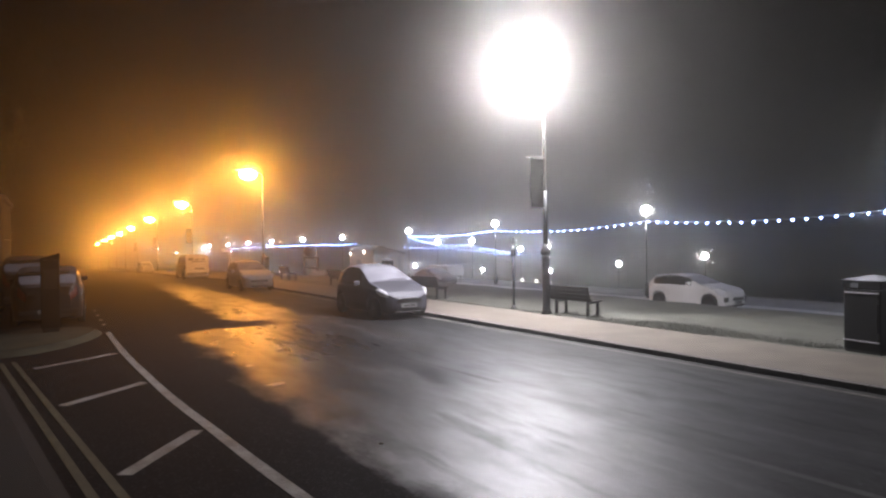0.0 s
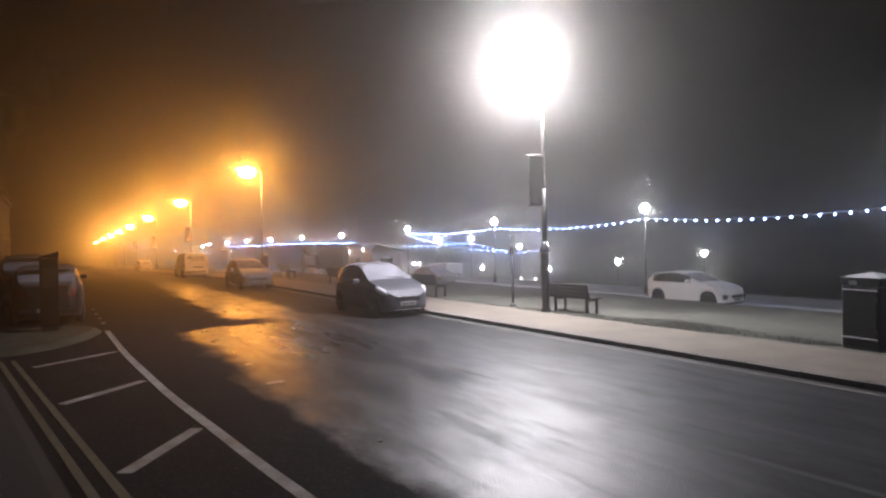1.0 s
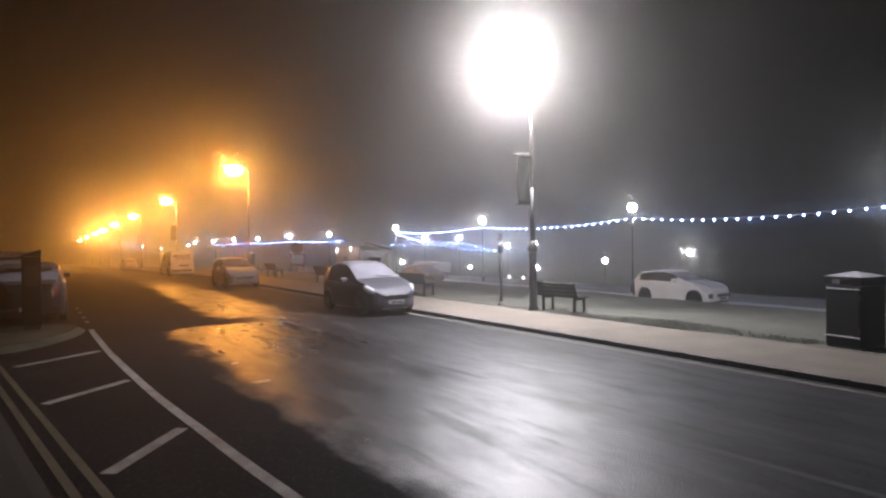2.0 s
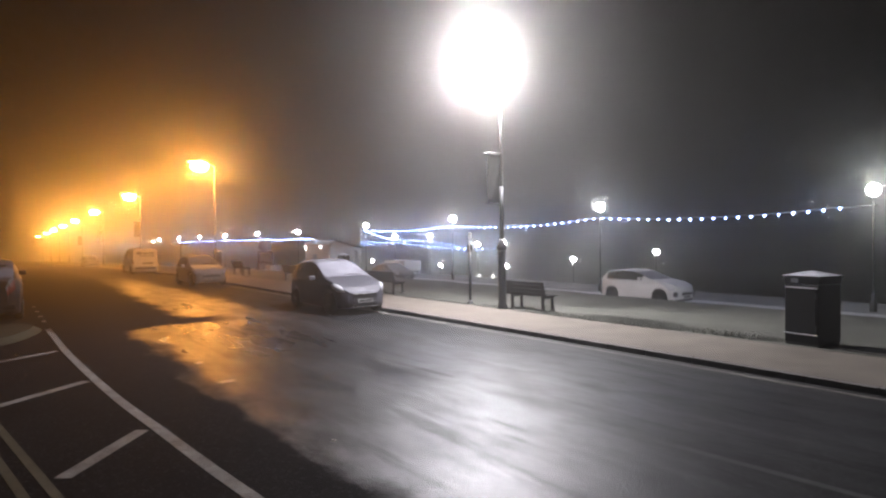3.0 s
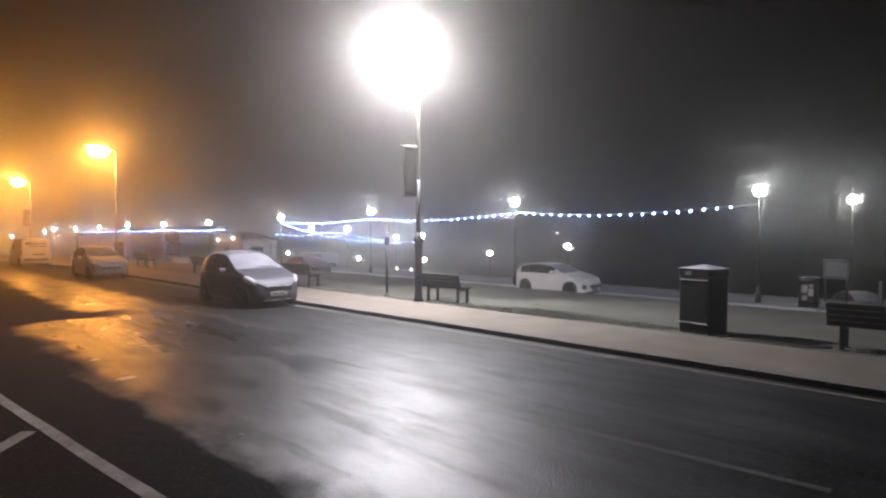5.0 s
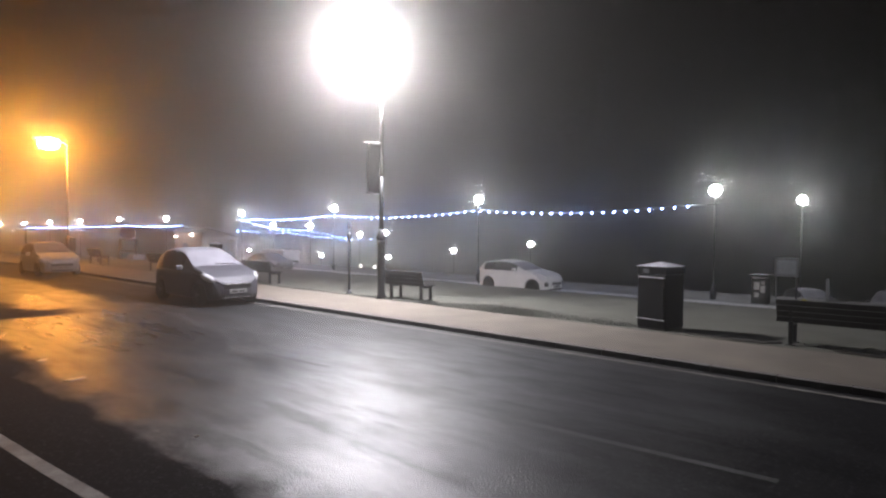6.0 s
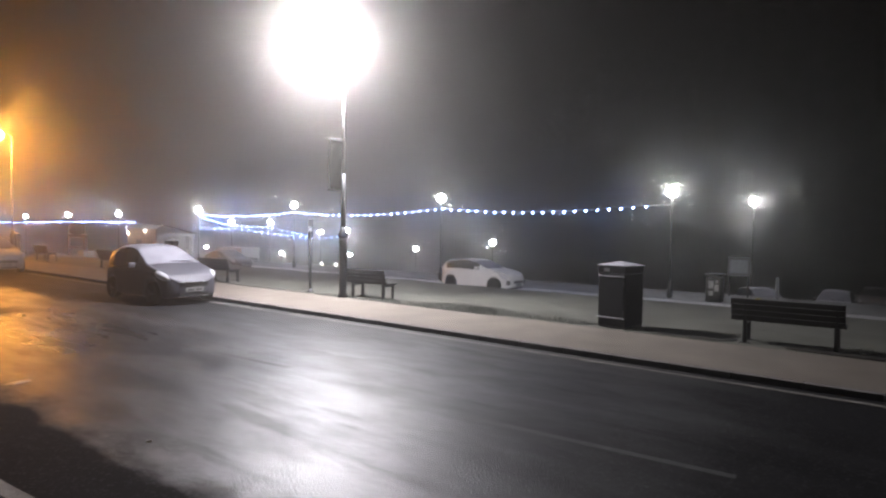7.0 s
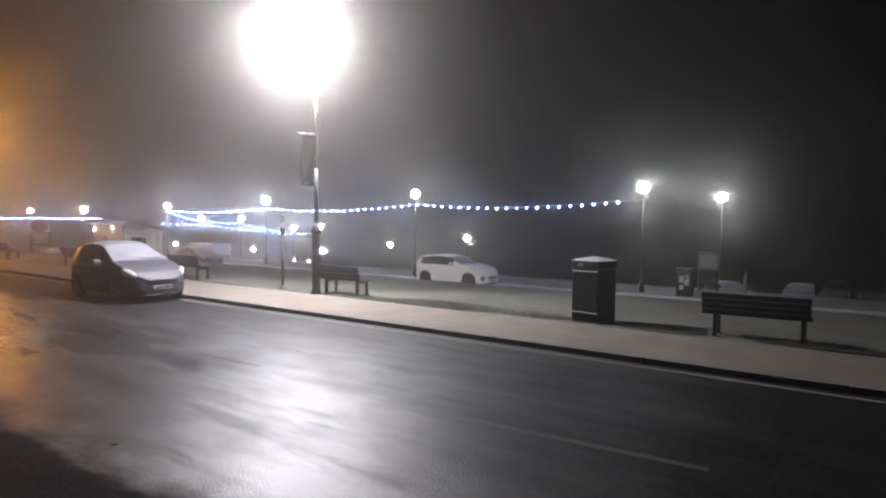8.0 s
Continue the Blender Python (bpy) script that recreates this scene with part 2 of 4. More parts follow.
def mesh_of(name, bm, material, smooth=False):
    me = bpy.data.meshes.new(name)
    bmesh.ops.recalc_face_normals(bm, faces=bm.faces)
    bm.to_mesh(me)
    bm.free()
    me.materials.append(material)
    if smooth:
        me.shade_smooth()
    return me


def part(name, bm, material, parent, label="", smooth=False):
    ob = new(name, mesh_of(name, bm, material, smooth))
    ob.parent = parent
    if label:
        tagged(ob, label)
    return ob


def shared(name, me, parent, m):
    ob = new(name, me)
    ob.parent = parent
    ob.matrix_basis = m
    return ob


def thing(name, m, label, category, group="", kind=""):
    ob = new(name)
    ob.empty_display_size = 0.2
    ob.matrix_basis = m
    return tagged(ob, label, category, group, kind)


def structure(name, bm, material, label, category):
    return tagged(new(name, mesh_of(name, bm, material)), label, category, kind="structure")


# ---- ground ----
def fall(y):
    """The street runs gently downhill into the distance."""
    return -0.02 * max(0.0, y - 40.0)


YS = [-60, -30, -15, -8] + list(range(-4, 61, 2)) + list(range(64, 140, 6)) + [150, 180, 220, 280, 360, 460]


def strip(xs, rough=0.0):
    """A sheet over the street's length, from (x, z) pairs; rough: how uneven it is."""
    bm = bmesh.new()
    rows = []
    for y in YS:
        row = []
        for x, z in xs:
            lift = rough * noise.noise(Vector((x * 0.55, y * 0.4, 3.1))) if rough else 0.0
            row.append(bm.verts.new((x, y, z + fall(y) + lift)))
        rows.append(row)
    for a, b in zip(rows, rows[1:]):
        for k in range(len(xs) - 1):
            bm.faces.new((a[k], a[k + 1], b[k + 1], b[k]))
    return bm


KERB_X, PAVE_X, BANK_X = 10.87, 13.12, 23.6


def turf_z(x):
    return 0.12 - 0.065 * max(0.0, x - 14.2) + 0.003 * max(0.0, x - 19.0) ** 2


ground = bmesh.new()
add_box(ground, -900, 900, -400, 1500, -16.0, -12.0)
structure("ground", ground, SEA, "dark flat shore and sea bed under the fog", "ground")
structure("road", strip([(-9.0, 0.0), (-2.0, 0.0), (KERB_X + 0.02, 0.0)]), ASPHALT, "wet dark asphalt road with worn shiny lanes", "road")
structure("pavement", strip([(KERB_X + 0.125, 0.09), (KERB_X + 0.126, 0.097), (PAVE_X, 0.13), (PAVE_X + 0.01, -0.1)]), PAVING, "pale frost-covered pavement beside the road", "pavement")
turf_xs = [PAVE_X + 0.01 + 0.45 * k for k in range(24)]
structure("grass_bank", strip([(PAVE_X + 0.005, -0.1)] + [(x, turf_z(x)) for x in turf_xs] + [(BANK_X, -0.43), (BANK_X + 0.12, -0.98)], 0.09), GRASS, "frosted green grass bank sloping to the promenade", "grass")
structure("promenade", strip([(BANK_X + 0.1, -0.99), (29.45, -0.99), (29.47, -1.05)]), PROM, "pale frosted promenade path along the shore", "path")
structure("shore_turf", strip([(29.46, -1.02), (29.5, -0.985)] + [(29.8 + 0.7 * k, -0.965 - 0.008 * k) for k in range(7)] + [(34.5, -1.1)], 0.04), WHITE_TURF, "frosted rough grass between promenade and shore edge", "grass")
structure("car_park", strip([(34.48, -1.12), (36.0, -1.6), (37.5, -2.4), (46.0, -2.85), (53.0, -3.0), (56.0, -5.0), (75.0, -5.4), (120.0, -8.0), (300.0, -11.0)]), SEA, "dark lower car park falling to the shore", "car park")

# near-side pavement, with the kerb that leans towards the road as it comes nearer
def near_kerb(y):
    return 1.22 - 0.137 * (y - 4.69)


bm = bmesh.new()
side = []
for y in [-12, -8, -4, 0, 2, 4, 6, 8, 10, 12, 14]:
    x = min(near_kerb(y), 2.6)
    side.append([bm.verts.new((x, y, -0.02)), bm.verts.new((x - 0.02, y, 0.09)), bm.verts.new((x - 0.14, y, 0.1)), bm.verts.new((-9.0, y, 0.14))])
for a, b in zip(side, side[1:]):
    for k in range(3):
        bm.faces.new((a[k], a[k + 1], b[k + 1], b[k]))
structure("pavement_near", bm, PAVING_DARK, "dark asphalt pavement with a low kerb", "pavement")


def rounded(points, n=5):
    """A closed outline with its corners rounded."""
    out, c = [], len(points)
    for k in range(c):
        p = [Vector(points[(k + j) % c]) for j in (-1, 0, 1, 2)]
        for s in range(n):
            u = s / n
            q = (p[0] * (1 - u) ** 3 + p[1] * (3 * u ** 3 - 6 * u * u + 4) + p[2] * (-3 * u ** 3 + 3 * u * u + 3 * u + 1) + p[3] * u ** 3) / 6
            out.append((q.x, q.y))
    return out


def blob(points, z0, z1, inset=0.12):
    """A low raised island with sloping sides over an outline."""
    bm = bmesh.new()
    cx = sum(p[0] for p in points) / len(points)
    cy = sum(p[1] for p in points) / len(points)
    low = [bm.verts.new((x, y, z0)) for x, y in points]
    top = [bm.verts.new((x + (cx - x) * inset, y + (cy - y) * inset, z1)) for x, y in points]
    n = len(points)
    for k in range(n):
        bm.faces.new((low[k], low[(k + 1) % n], top[(k + 1) % n], top[k]))
    bm.faces.new(top)
    return bm


structure("pavement_build_out", blob(rounded([(-0.6, 13.7), (0.6, 13.75), (1.5, 14.6), (2.1, 16.0), (2.3, 17.0), (2.1, 18.0), (1.0, 18.4), (-0.6, 18.4)]), -0.02, 0.12, 0.2), VERGE, "frost-whitened kerbed build-out ending the parking bay", "pavement")


# ---- road markings ----
def ribbon(points, width, z=0.004):
    bm = bmesh.new()
    rows = []
    for k, (x, y) in enumerate(points):
        xa, ya = points[max(0, k - 1)]
        xb, yb = points[min(len(points) - 1, k + 1)]
        d = Vector((xb - xa, yb - ya)).normalized()
        nx, ny = -d.y * width / 2, d.x * width / 2
        rows.append((bm.verts.new((x + nx, y + ny, z + fall(y))), bm.verts.new((x - nx, y - ny, z + fall(y)))))
    for a, b in zip(rows, rows[1:]):
        bm.faces.new((a[0], a[1], b[1], b[0]))
    return bm


def glide(points, n=6):
    out = []
    for k in range(len(points) - 1):
        p = [Vector(points[max(0, min(len(points) - 1, k + j))]) for j in (-1, 0, 1, 2)]
        for s in range(n):
            u = s / n
            q = 0.5 * ((2 * p[1]) + (p[2] - p[0]) * u + (2 * p[0] - 5 * p[1] + 4 * p[2] - p[3]) * u * u + (3 * p[1] - p[0] - 3 * p[2] + p[3]) * u ** 3)
            out.append((q.x, q.y))
    return out + [tuple(points[-1])]


structure("edge_line", ribbon(glide([(2.33, 16.9), (2.35, 14.5), (2.39, 12.2), (2.55, 8.4), (2.73, 6.07), (2.84, 4.66), (2.94, 3.6), (3.05, 2.2), (3.2, 0.0)]), 0.13), PAINT, "worn white painted line edging the hatched bay", "road marking")
for a, b in (((1.67, 5.17), (2.56, 6.28)), ((1.2, 8.64), (2.36, 9.58)), ((0.8, 12.12), (2.22, 13.04))):
    structure("hatch_bar", ribbon([a, b], 0.17), PAINT, "worn white painted bar across the hatched bay", "road marking")
for off in (0.17, 0.38):
    structure("yellow_line", ribbon([(near_kerb(y) + off, y) for y in (1.0, 3.0, 5.0, 7.0, 9.0, 11.0, 13.2)], 0.085), YELLOW, "worn yellow line painted along the kerb", "road marking")
for y in (-6.6, 0.0, 6.35, 13.2, 20.1, 27.0, 34.0):
    structure("centre_dash", ribbon([(7.04, y - 0.3), (6.86, y + 2.6)], 0.1), PAINT_THIN, "faded white dash along the middle of the road", "road marking")
structure("kerbside_line", ribbon([(10.62, -30), (10.62, -5), (10.62, 5), (10.6, 14.2), (10.55, 30), (10.5, 60)], 0.085), PALE_YELLOW, "frosted pale yellow line along the kerb", "road marking")
for y in (18.6, 20.0, 21.6, 23.4):
    structure("bay_dash", ribbon([(2.36, y), (2.36, y + 0.45)], 0.1), PAINT, "small white dash marking the parking bay", "road marking")


# ---- street lamps ----
def street_lamp(x, y, height, glow, banner, ornate, label, group, size=1.0, flat=0.5):
    z = fall(y) + 0.13
    lamp = thing("street_lamp", pose(x, y, z), label, "street lamp", group)
    if ornate:
        part("base", lathe([(0.15, 0), (0.15, 0.08), (0.115, 0.13), (0.11, 1.55), (0.125, 1.6), (0.125, 1.66), (0.105, 1.72)]), POLE_BLACK, lamp, "black cast-iron base", True)
        part("collar", lathe([(0.105, 1.72), (0.15, 1.76), (0.15, 1.84), (0.1, 1.92), (0.075, 2.05)]), POLE_BLACK, lamp, "", True)
        part("lower_pole", rod((0, 0, 2.03), (0, 0, 3.6), 0.07, 0.062), POLE_BLACK, lamp, "black painted lower pole", True)
        part("pole", rod((0, 0, 3.58), (0, 0, height), 0.058, 0.045), POLE_GREY, lamp, "grey galvanised upper pole", True)
    else:
        part("base", rod((0, 0, 0), (0, 0, 1.6), 0.1, 0.09), POLE_BLACK, lamp, "black lower pole", True)
        part("pole", rod((0, 0, 1.58), (0, 0, height), 0.05, 0.036), POLE_GREY, lamp, "", True)
    arm = bmesh.new()
    add_rod(arm, (0, 0, height - 0.05), (-0.22, 0, height + 0.12), 0.035)
    add_rod(arm, (-0.2, 0, height + 0.11), (-0.5, 0, height + 0.15), 0.032)
    part("arm", arm, POLE_GREY, lamp, "", True)
    head = bmesh.new()
    add_box(head, -0.44 - 0.42 * size ** 1.5, -0.44, -0.06 - 0.02 * size ** 3, 0.06 + 0.02 * size ** 3, height + 0.20, height + 0.28, 0.03)
    part("lantern_hood", head, POLE_GREY, lamp, "")
    bowl = bmesh.new()
    bmesh.ops.create_icosphere(bowl, subdivisions=3, radius=0.2)
    for v in bowl.verts:
        v.co = Vector((v.co.x * 1.35 * size - 0.37 - 0.27 * size, v.co.y * 0.9 * size, v.co.z * flat * size + height + 0.19 - 0.1 * size))
    part("lantern_bowl", bowl, glow, lamp, "glowing lamp bowl", True)
    if banner:
        rail = bmesh.new()
        add_rod(rail, (0.03, 0, 4.58), (-0.66, 0, 4.53), 0.018)
        part("banner_rail", rail, POLE_GREY, lamp, "frosted thin banner rail", True)
        lower = bmesh.new()
        add_rod(lower, (0.03, 0, 3.1), (-0.6, 0, 3.1), 0.015)
        part("banner_rail", lower, POLE_BLACK, lamp, "", True)
        cloth = bmesh.new()
        grid = [[cloth.verts.new((-0.06 - 0.055 * i, 0.03 * math.sin(i * 0.6 + j * 0.5), 3.12 + 0.14 * j)) for i in range(10)] for j in range(11)]
        for j in range(10):
            for i in range(9):
                cloth.faces.new((grid[j][i], grid[j][i + 1], grid[j + 1][i + 1], grid[j + 1][i]))
        bmesh.ops.solidify(cloth, geom=cloth.faces[:], thickness=0.008)
        part("banner", cloth, CLOTH, lamp, "dark hanging cloth banner", True)
    return lamp


street_lamp(13.2, 11.58, 7.15, LED_GLOW, True, True, "tall street lamp glowing white with a dark banner", "", flat=0.3)
for k, y in enumerate((39.4, 64.0, 88.5, 111.0, 131.0, 150.0, 172.0, 200.0)):
    street_lamp(13.15, y, 7.0, SODIUM_GLOW, k in (1, 2, 3), False, "tall street lamp glowing orange in the fog", "orange street lamps", 2.1, 0.85)


# ---- promenade lamps and light strings ----
def prom_lamp(x, y, z, foot, arm=False, group="promenade lamps"):
    lamp = thing("promenade_lamp", pose(x, y, foot), "slim promenade lamp post with a glowing white globe", "street lamp", group)
    h = z - foot
    part("base", lathe([(0.13, 0), (0.13, 0.35), (0.08, 0.45), (0.075, 0.75)], 12), POLE_BLACK, lamp, "", True)
    part("post", rod((0, 0, 0.7), (0, 0, h - 0.3), 0.026, 0.02, 10), POST_GREY, lamp, "", True)
    part("holder", lathe([(0.04, h - 0.32), (0.11, h - 0.28), (0.12, h - 0.2)], 12), POLE_GREY, lamp, "", True)
    part("globe", ball(GLOBE_R, 1.0, h, 3), PROM_GLOW, lamp, "glowing white globe", True)
    if arm:
        part("arm", rod((0, -0.15, h - 0.62), (0, 1.25, h - 0.7), 0.022, 0.018, 8), POLE_GREY, lamp, "thin frosted arm", True)
    return lamp


PROM_ROW = ((7.48, 4.03), (21.24, 3.99), (35.39, 3.75), (48.9, 3.54), (64.7, 3.2), (78.1, 3.18), (92.1, 3.06), (105.7, 2.96), (119.9, 2.8), (136.0, 2.7), (143.0, 2.2), (178.0, 0.95), (212.0, 1.9), (232.0, 2.2), (254.0, 2.6), (282.0, 1.9))
for k, (y, z) in enumerate(PROM_ROW):
    prom_lamp(30.0, y, z, -0.96 + fall(y), k == 0)
prom_lamp(41.0, 6.11, 3.99, -2.5)
for x, y, z, foot in ((37.7, 49.1, 2.5, -2.62), (34.2, 50.3, 2.48, -1.25), (41.6, 46.0, 1.6, -2.65), (43.2, 43.8, 1.8, -2.65)):
    prom_lamp(x, y, z, foot)
for y, z in ((30.65, 0.8), (40.44, -0.1), (50.7, -1.12), (63.7, -1.36), (81.85, -1.15)):
    prom_lamp(50.0, y, z, -6.2, group="shore lamps")

BULB = mesh_of("bulb", ball(0.055, 1.15, 0.0, 1), BULB_GLOW, True)


def light_string(nodes, sags, step=0.62, skip=0.0):
    """Festoon cable hung between fixed points, with one small lamp every step metres."""
    run = thing("light_string", pose(*nodes[0]), "string of small blue-white festoon lights", "light string", "festoon lights")
    base = Vector(nodes[0])
    line = []
    for (a, b), sag in zip(zip(nodes, nodes[1:]), sags):
        a, b = Vector(a), Vector(b)
        for k in range(24):
            u = k / 24
            line.append(a.lerp(b, u) - Vector((0, 0, sag * 4 * u * (1 - u))) - base)
    line.append(Vector(nodes[-1]) - base)
    cable = bmesh.new()
    for a, b in zip(line, line[1:]):
        add_rod(cable, a, b, 0.012, sides=5)
    part("cable", cable, WIRE, run)
    left = skip
    for a, b in zip(line, line[1:]):
        d = (b - a).length
        while left < d:
            q = a.lerp(b, left / d)
            shared("bulb", BULB, run, Matrix.Translation(q - Vector((0, 0, 0.06))))
            left += step
        left -= d


light_string([(30, 8.7, 3.38), (30, 21.24, 3.40), (30, 35.39, 3.26), (30, 48.9, 3.12)], [0.26, 0.30, 0.22])
light_string([(30, 61.0, 2.45), (30, 78.1, 2.46), (30, 92.1, 2.38), (30, 105.7, 2.28), (30, 119.9, 2.15)], [0.1, 0.1, 0.1, 0.1], 0.7)
light_string([(31.6, 52.5, 1.98), (35.0, 50.4, 1.88), (40.0, 46.0, 1.1), (43.1, 43.9, 1.24)], [0.04, 0.06, 0.03])
light_string([(30.0, 48.9, 3.08), (34.2, 50.3, 2.22), (37.7, 49.1, 2.08), (40.0, 46.2, 1.26)], [0.12, 0.06, 0.04], 0.5)


# ---- cars ----
SHAPES = {
    "hatch": dict(top=[(0, .48), (.01, .62), (.04, .78), (.10, .90), (.18, .96), (.32, 1.0), (.44, .99), (.52, .945), (.715, .695), (.745, .67), (.86, .605), (.93, .54), (.97, .475), (.99, .425), (1, .375)],
                  belt=[(0, .46), (.04, .60), (.3, .60), (.6, .59), (.745, .60), (.86, .545), (.93, .485), (.97, .43), (.99, .39), (1, .345)], glass=(.51, .725), back=(.025, .10),
                  panes=[(.11, .19), (.20, .36), (.37, .58)], wheels=(.19, .81)),
    "suv": dict(top=[(0, .52), (.01, .66), (.025, .71), (.085, .88), (.14, .935), (.31, 1.0), (.43, .995), (.52, .95), (.70, .735), (.73, .71), (.86, .665), (.93, .61), (.975, .55), (.992, .49), (1, .43)],
                belt=[(0, .52), (.03, .68), (.3, .70), (.6, .685), (.73, .665), (.88, .60), (.965, .52), (1, .40)], glass=(.515, .705), back=(.03, .08),
                panes=[(.12, .20), (.206, .37), (.377, .585)], wheels=(.19, .80)),
    "coupe": dict(top=[(0, .50), (.01, .62), (.04, .68), (.10, .70), (.26, .93), (.40, 1.0), (.50, .985), (.56, .95), (.72, .70), (.75, .665), (.93, .57), (.98, .48), (1, .36)],
                  belt=[(0, .46), (.03, .60), (.3, .62), (.6, .61), (.75, .60), (.93, .52), (.98, .44), (1, .33)], glass=(.55, .725), back=(.11, .26),
                  panes=[(.24, .37), (.385, .60)], wheels=(.19, .80)),
    "van": dict(top=[(0, .40), (.004, .96), (.012, .99), (.25, 1.0), (.62, .995), (.68, .95), (.80, .66), (.83, .63), (.95, .53), (.985, .45), (1, .34)],
                belt=[(0, .38), (.004, .58), (.3, .60), (.6, .60), (.82, .58), (.95, .49), (.985, .42), (1, .3)], glass=(.67, .805), back=(2, 3),
                panes=[(.55, .70)], wheels=(.18, .82)),
}


def car(m, shape, L, W, H, paint, label, group="", rimed=True, lift=0.19, wheel=0.315, bonnet=None):
    """A car built of cross-sections; local x runs from tail to nose, the origin is on the ground below its middle."""
    s = SHAPES[shape]
    auto = thing("van" if shape == "van" else "car", m, label, "van" if shape == "van" else "car", group)
    n = 96
    f = np.unique(np.concatenate([np.linspace(0, 1, n), np.linspace(0, .03, 8), np.linspace(.96, 1, 10)]))
    pick = lambda pts: np.interp(f, [p[0] for p in pts], [p[1] for p in pts])
    soft = lambda a: np.convolve(np.pad(a, 2, mode="edge"), [.1, .2, .4, .2, .1], "valid")
    zt, zb = soft(pick(s["top"])) * H, soft(pick(s["belt"])) * H
    zt = np.maximum(zt, zb + .015)
    bulk = [(0, .56), (.02, .73), (.06, .88), (.12, .95), (.2, .99), (.5, 1.0), (.8, .975), (.90, .91), (.96, .79), (.985, .66), (1, .48)]
    if shape == "van":
        bulk[0], bulk[1], bulk[2] = (0, .94), (.02, .97), (.06, .98)
    w = soft(pick(bulk)) * W / 2
    zs = np.full_like(f, lift) + np.maximum(0, .05 - np.minimum(f, 1 - f)) * 1.4
    R = wheel + .055
    for c in s["wheels"]:
        d = (f - c) * L
        inside = np.abs(d) < R
        zs = np.where(inside, np.maximum(zs, wheel + np.sqrt(np.maximum(R * R - d * d, 0))), zs)
    rows = []
    tuck = .16 if shape == "van" else .30
    for k in range(len(f)):
        a, b, c = zs[k], zb[k], zt[k]
        h = c - b
        wr = max(w[k] * .93 - h * tuck, .12)
        rows.append([(0, a), (w[k] * .86, a), (w[k] * .975, a + .03), (w[k], a + .4 * (b - a)), (w[k] * .995, a + .72 * (b - a)), (w[k] * .975, b - .02), (w[k] * .94, b),
                     ((w[k] * .94 + wr) / 2 + .03, b + h * .48), (wr, b + h * .86), (wr * .84, b + h * .955), (wr * .45, b + h * .993), (0, c)])
    xs = (f - .5) * L
    groups = {}
    for k in range(len(f) - 1):
        mid = (f[k] + f[k + 1]) / 2
        h = zt[k] - zb[k]
        for j in range(11):
            key = "body"
            if j in (6, 7) and h > .17 * H and any(p0 < mid < p1 for p0, p1 in s["panes"]):
                key = "side_window%d" % [p0 < mid < p1 for p0, p1 in s["panes"]].index(True)
            elif j in (6, 7) and h > .17 * H and s["panes"][0][0] < mid < s["panes"][-1][1]:
                key = "pillar%d" % sum(p1 < mid for p0, p1 in s["panes"])
            elif j >= 8 and s["glass"][0] < mid < s["glass"][1]:
                key = "windscreen"
            elif j >= 8 and s["back"][0] < mid < s["back"][1]:
                key = "rear_window"
            elif j >= 8 and s["glass"][1] <= mid < .985 and shape != "van":
                key = "bonnet"
            elif j >= 8 and s["back"][1] <= mid <= s["glass"][0] and shape != "van":
                key = "roof"
            elif j <= 1 and shape == "suv":
                key = "cladding"
            elif shape != "hatch" and ((j in (5, 6, 7) and .80 < mid < .955) or (j == 4 and .865 < mid < .955)):
                key = "headlight"
            elif j in (4, 5) and mid < .035:
                key = "tail_light"
            for sgn in (1, -1):
                name = key if key in ("body", "windscreen", "rear_window", "cladding", "bonnet", "roof") else key + ("L" if sgn > 0 else "R")
                quad = [(xs[k], sgn * rows[k][j][0], rows[k][j][1]), (xs[k + 1], sgn * rows[k + 1][j][0], rows[k + 1][j][1]),
                        (xs[k + 1], sgn * rows[k + 1][j + 1][0], rows[k + 1][j + 1][1]), (xs[k], sgn * rows[k][j + 1][0], rows[k][j + 1][1])]
                groups.setdefault(name, []).append(quad)
    for end in (0, -1):
        ring = [(xs[end], y, z) for y, z in rows[end]] + [(xs[end], -y, z) for y, z in rows[end][-2:0:-1]]
        groups["body"].append(ring)
    looks = {"body": (paint, ""), "bonnet": (bonnet or paint, "lightly frosted bonnet" if bonnet else ""), "roof": (paint, "frosted roof"), "windscreen": (RIME if rimed else GLASS, "frosted windscreen" if rimed else ""), "rear_window": (RIME if rimed else GLASS, ""), "headlight": (LENS, ""), "tail_light": (TAIL, ""), "cladding": (TRIM, "black lower cladding"), "pillar": (TRIM, "black door pillar")}
    for name, quads in groups.items():
        bm = bmesh.new()
        for q in quads:
            bm.faces.new([bm.verts.new(v) for v in q])
        bmesh.ops.remove_doubles(bm, verts=bm.verts, dist=1e-5)
        plain = name.rstrip("LR").rstrip("0123456789")
        mat, tag = looks.get(plain, (GLASS, ""))
        part(plain, bm, mat, auto, tag, True)
    nose, tail = L / 2, -L / 2
    # grille, lower intake, plates
    part("grille", box(nose - .10, nose + .012, -.42, .42, .305 * H, .378 * H, .02), TRIM, auto, "dark grille")
    part("grille_bar", box(nose - .09, nose + .03, -.40, .37, .380 * H, .394 * H, .006), CHROME, auto, "thin bright bar")
    part("bumper_strip", box(nose - .10, nose + .024, -.44, .44, .138 * H, .15 * H, .004), CHROME, auto, "thin bright strip")
    part("air_intake", box(nose - .12, nose + .004, -.42, .42, .155 * H, .205 * H, .02), TRIM, auto, "dark lower intake")
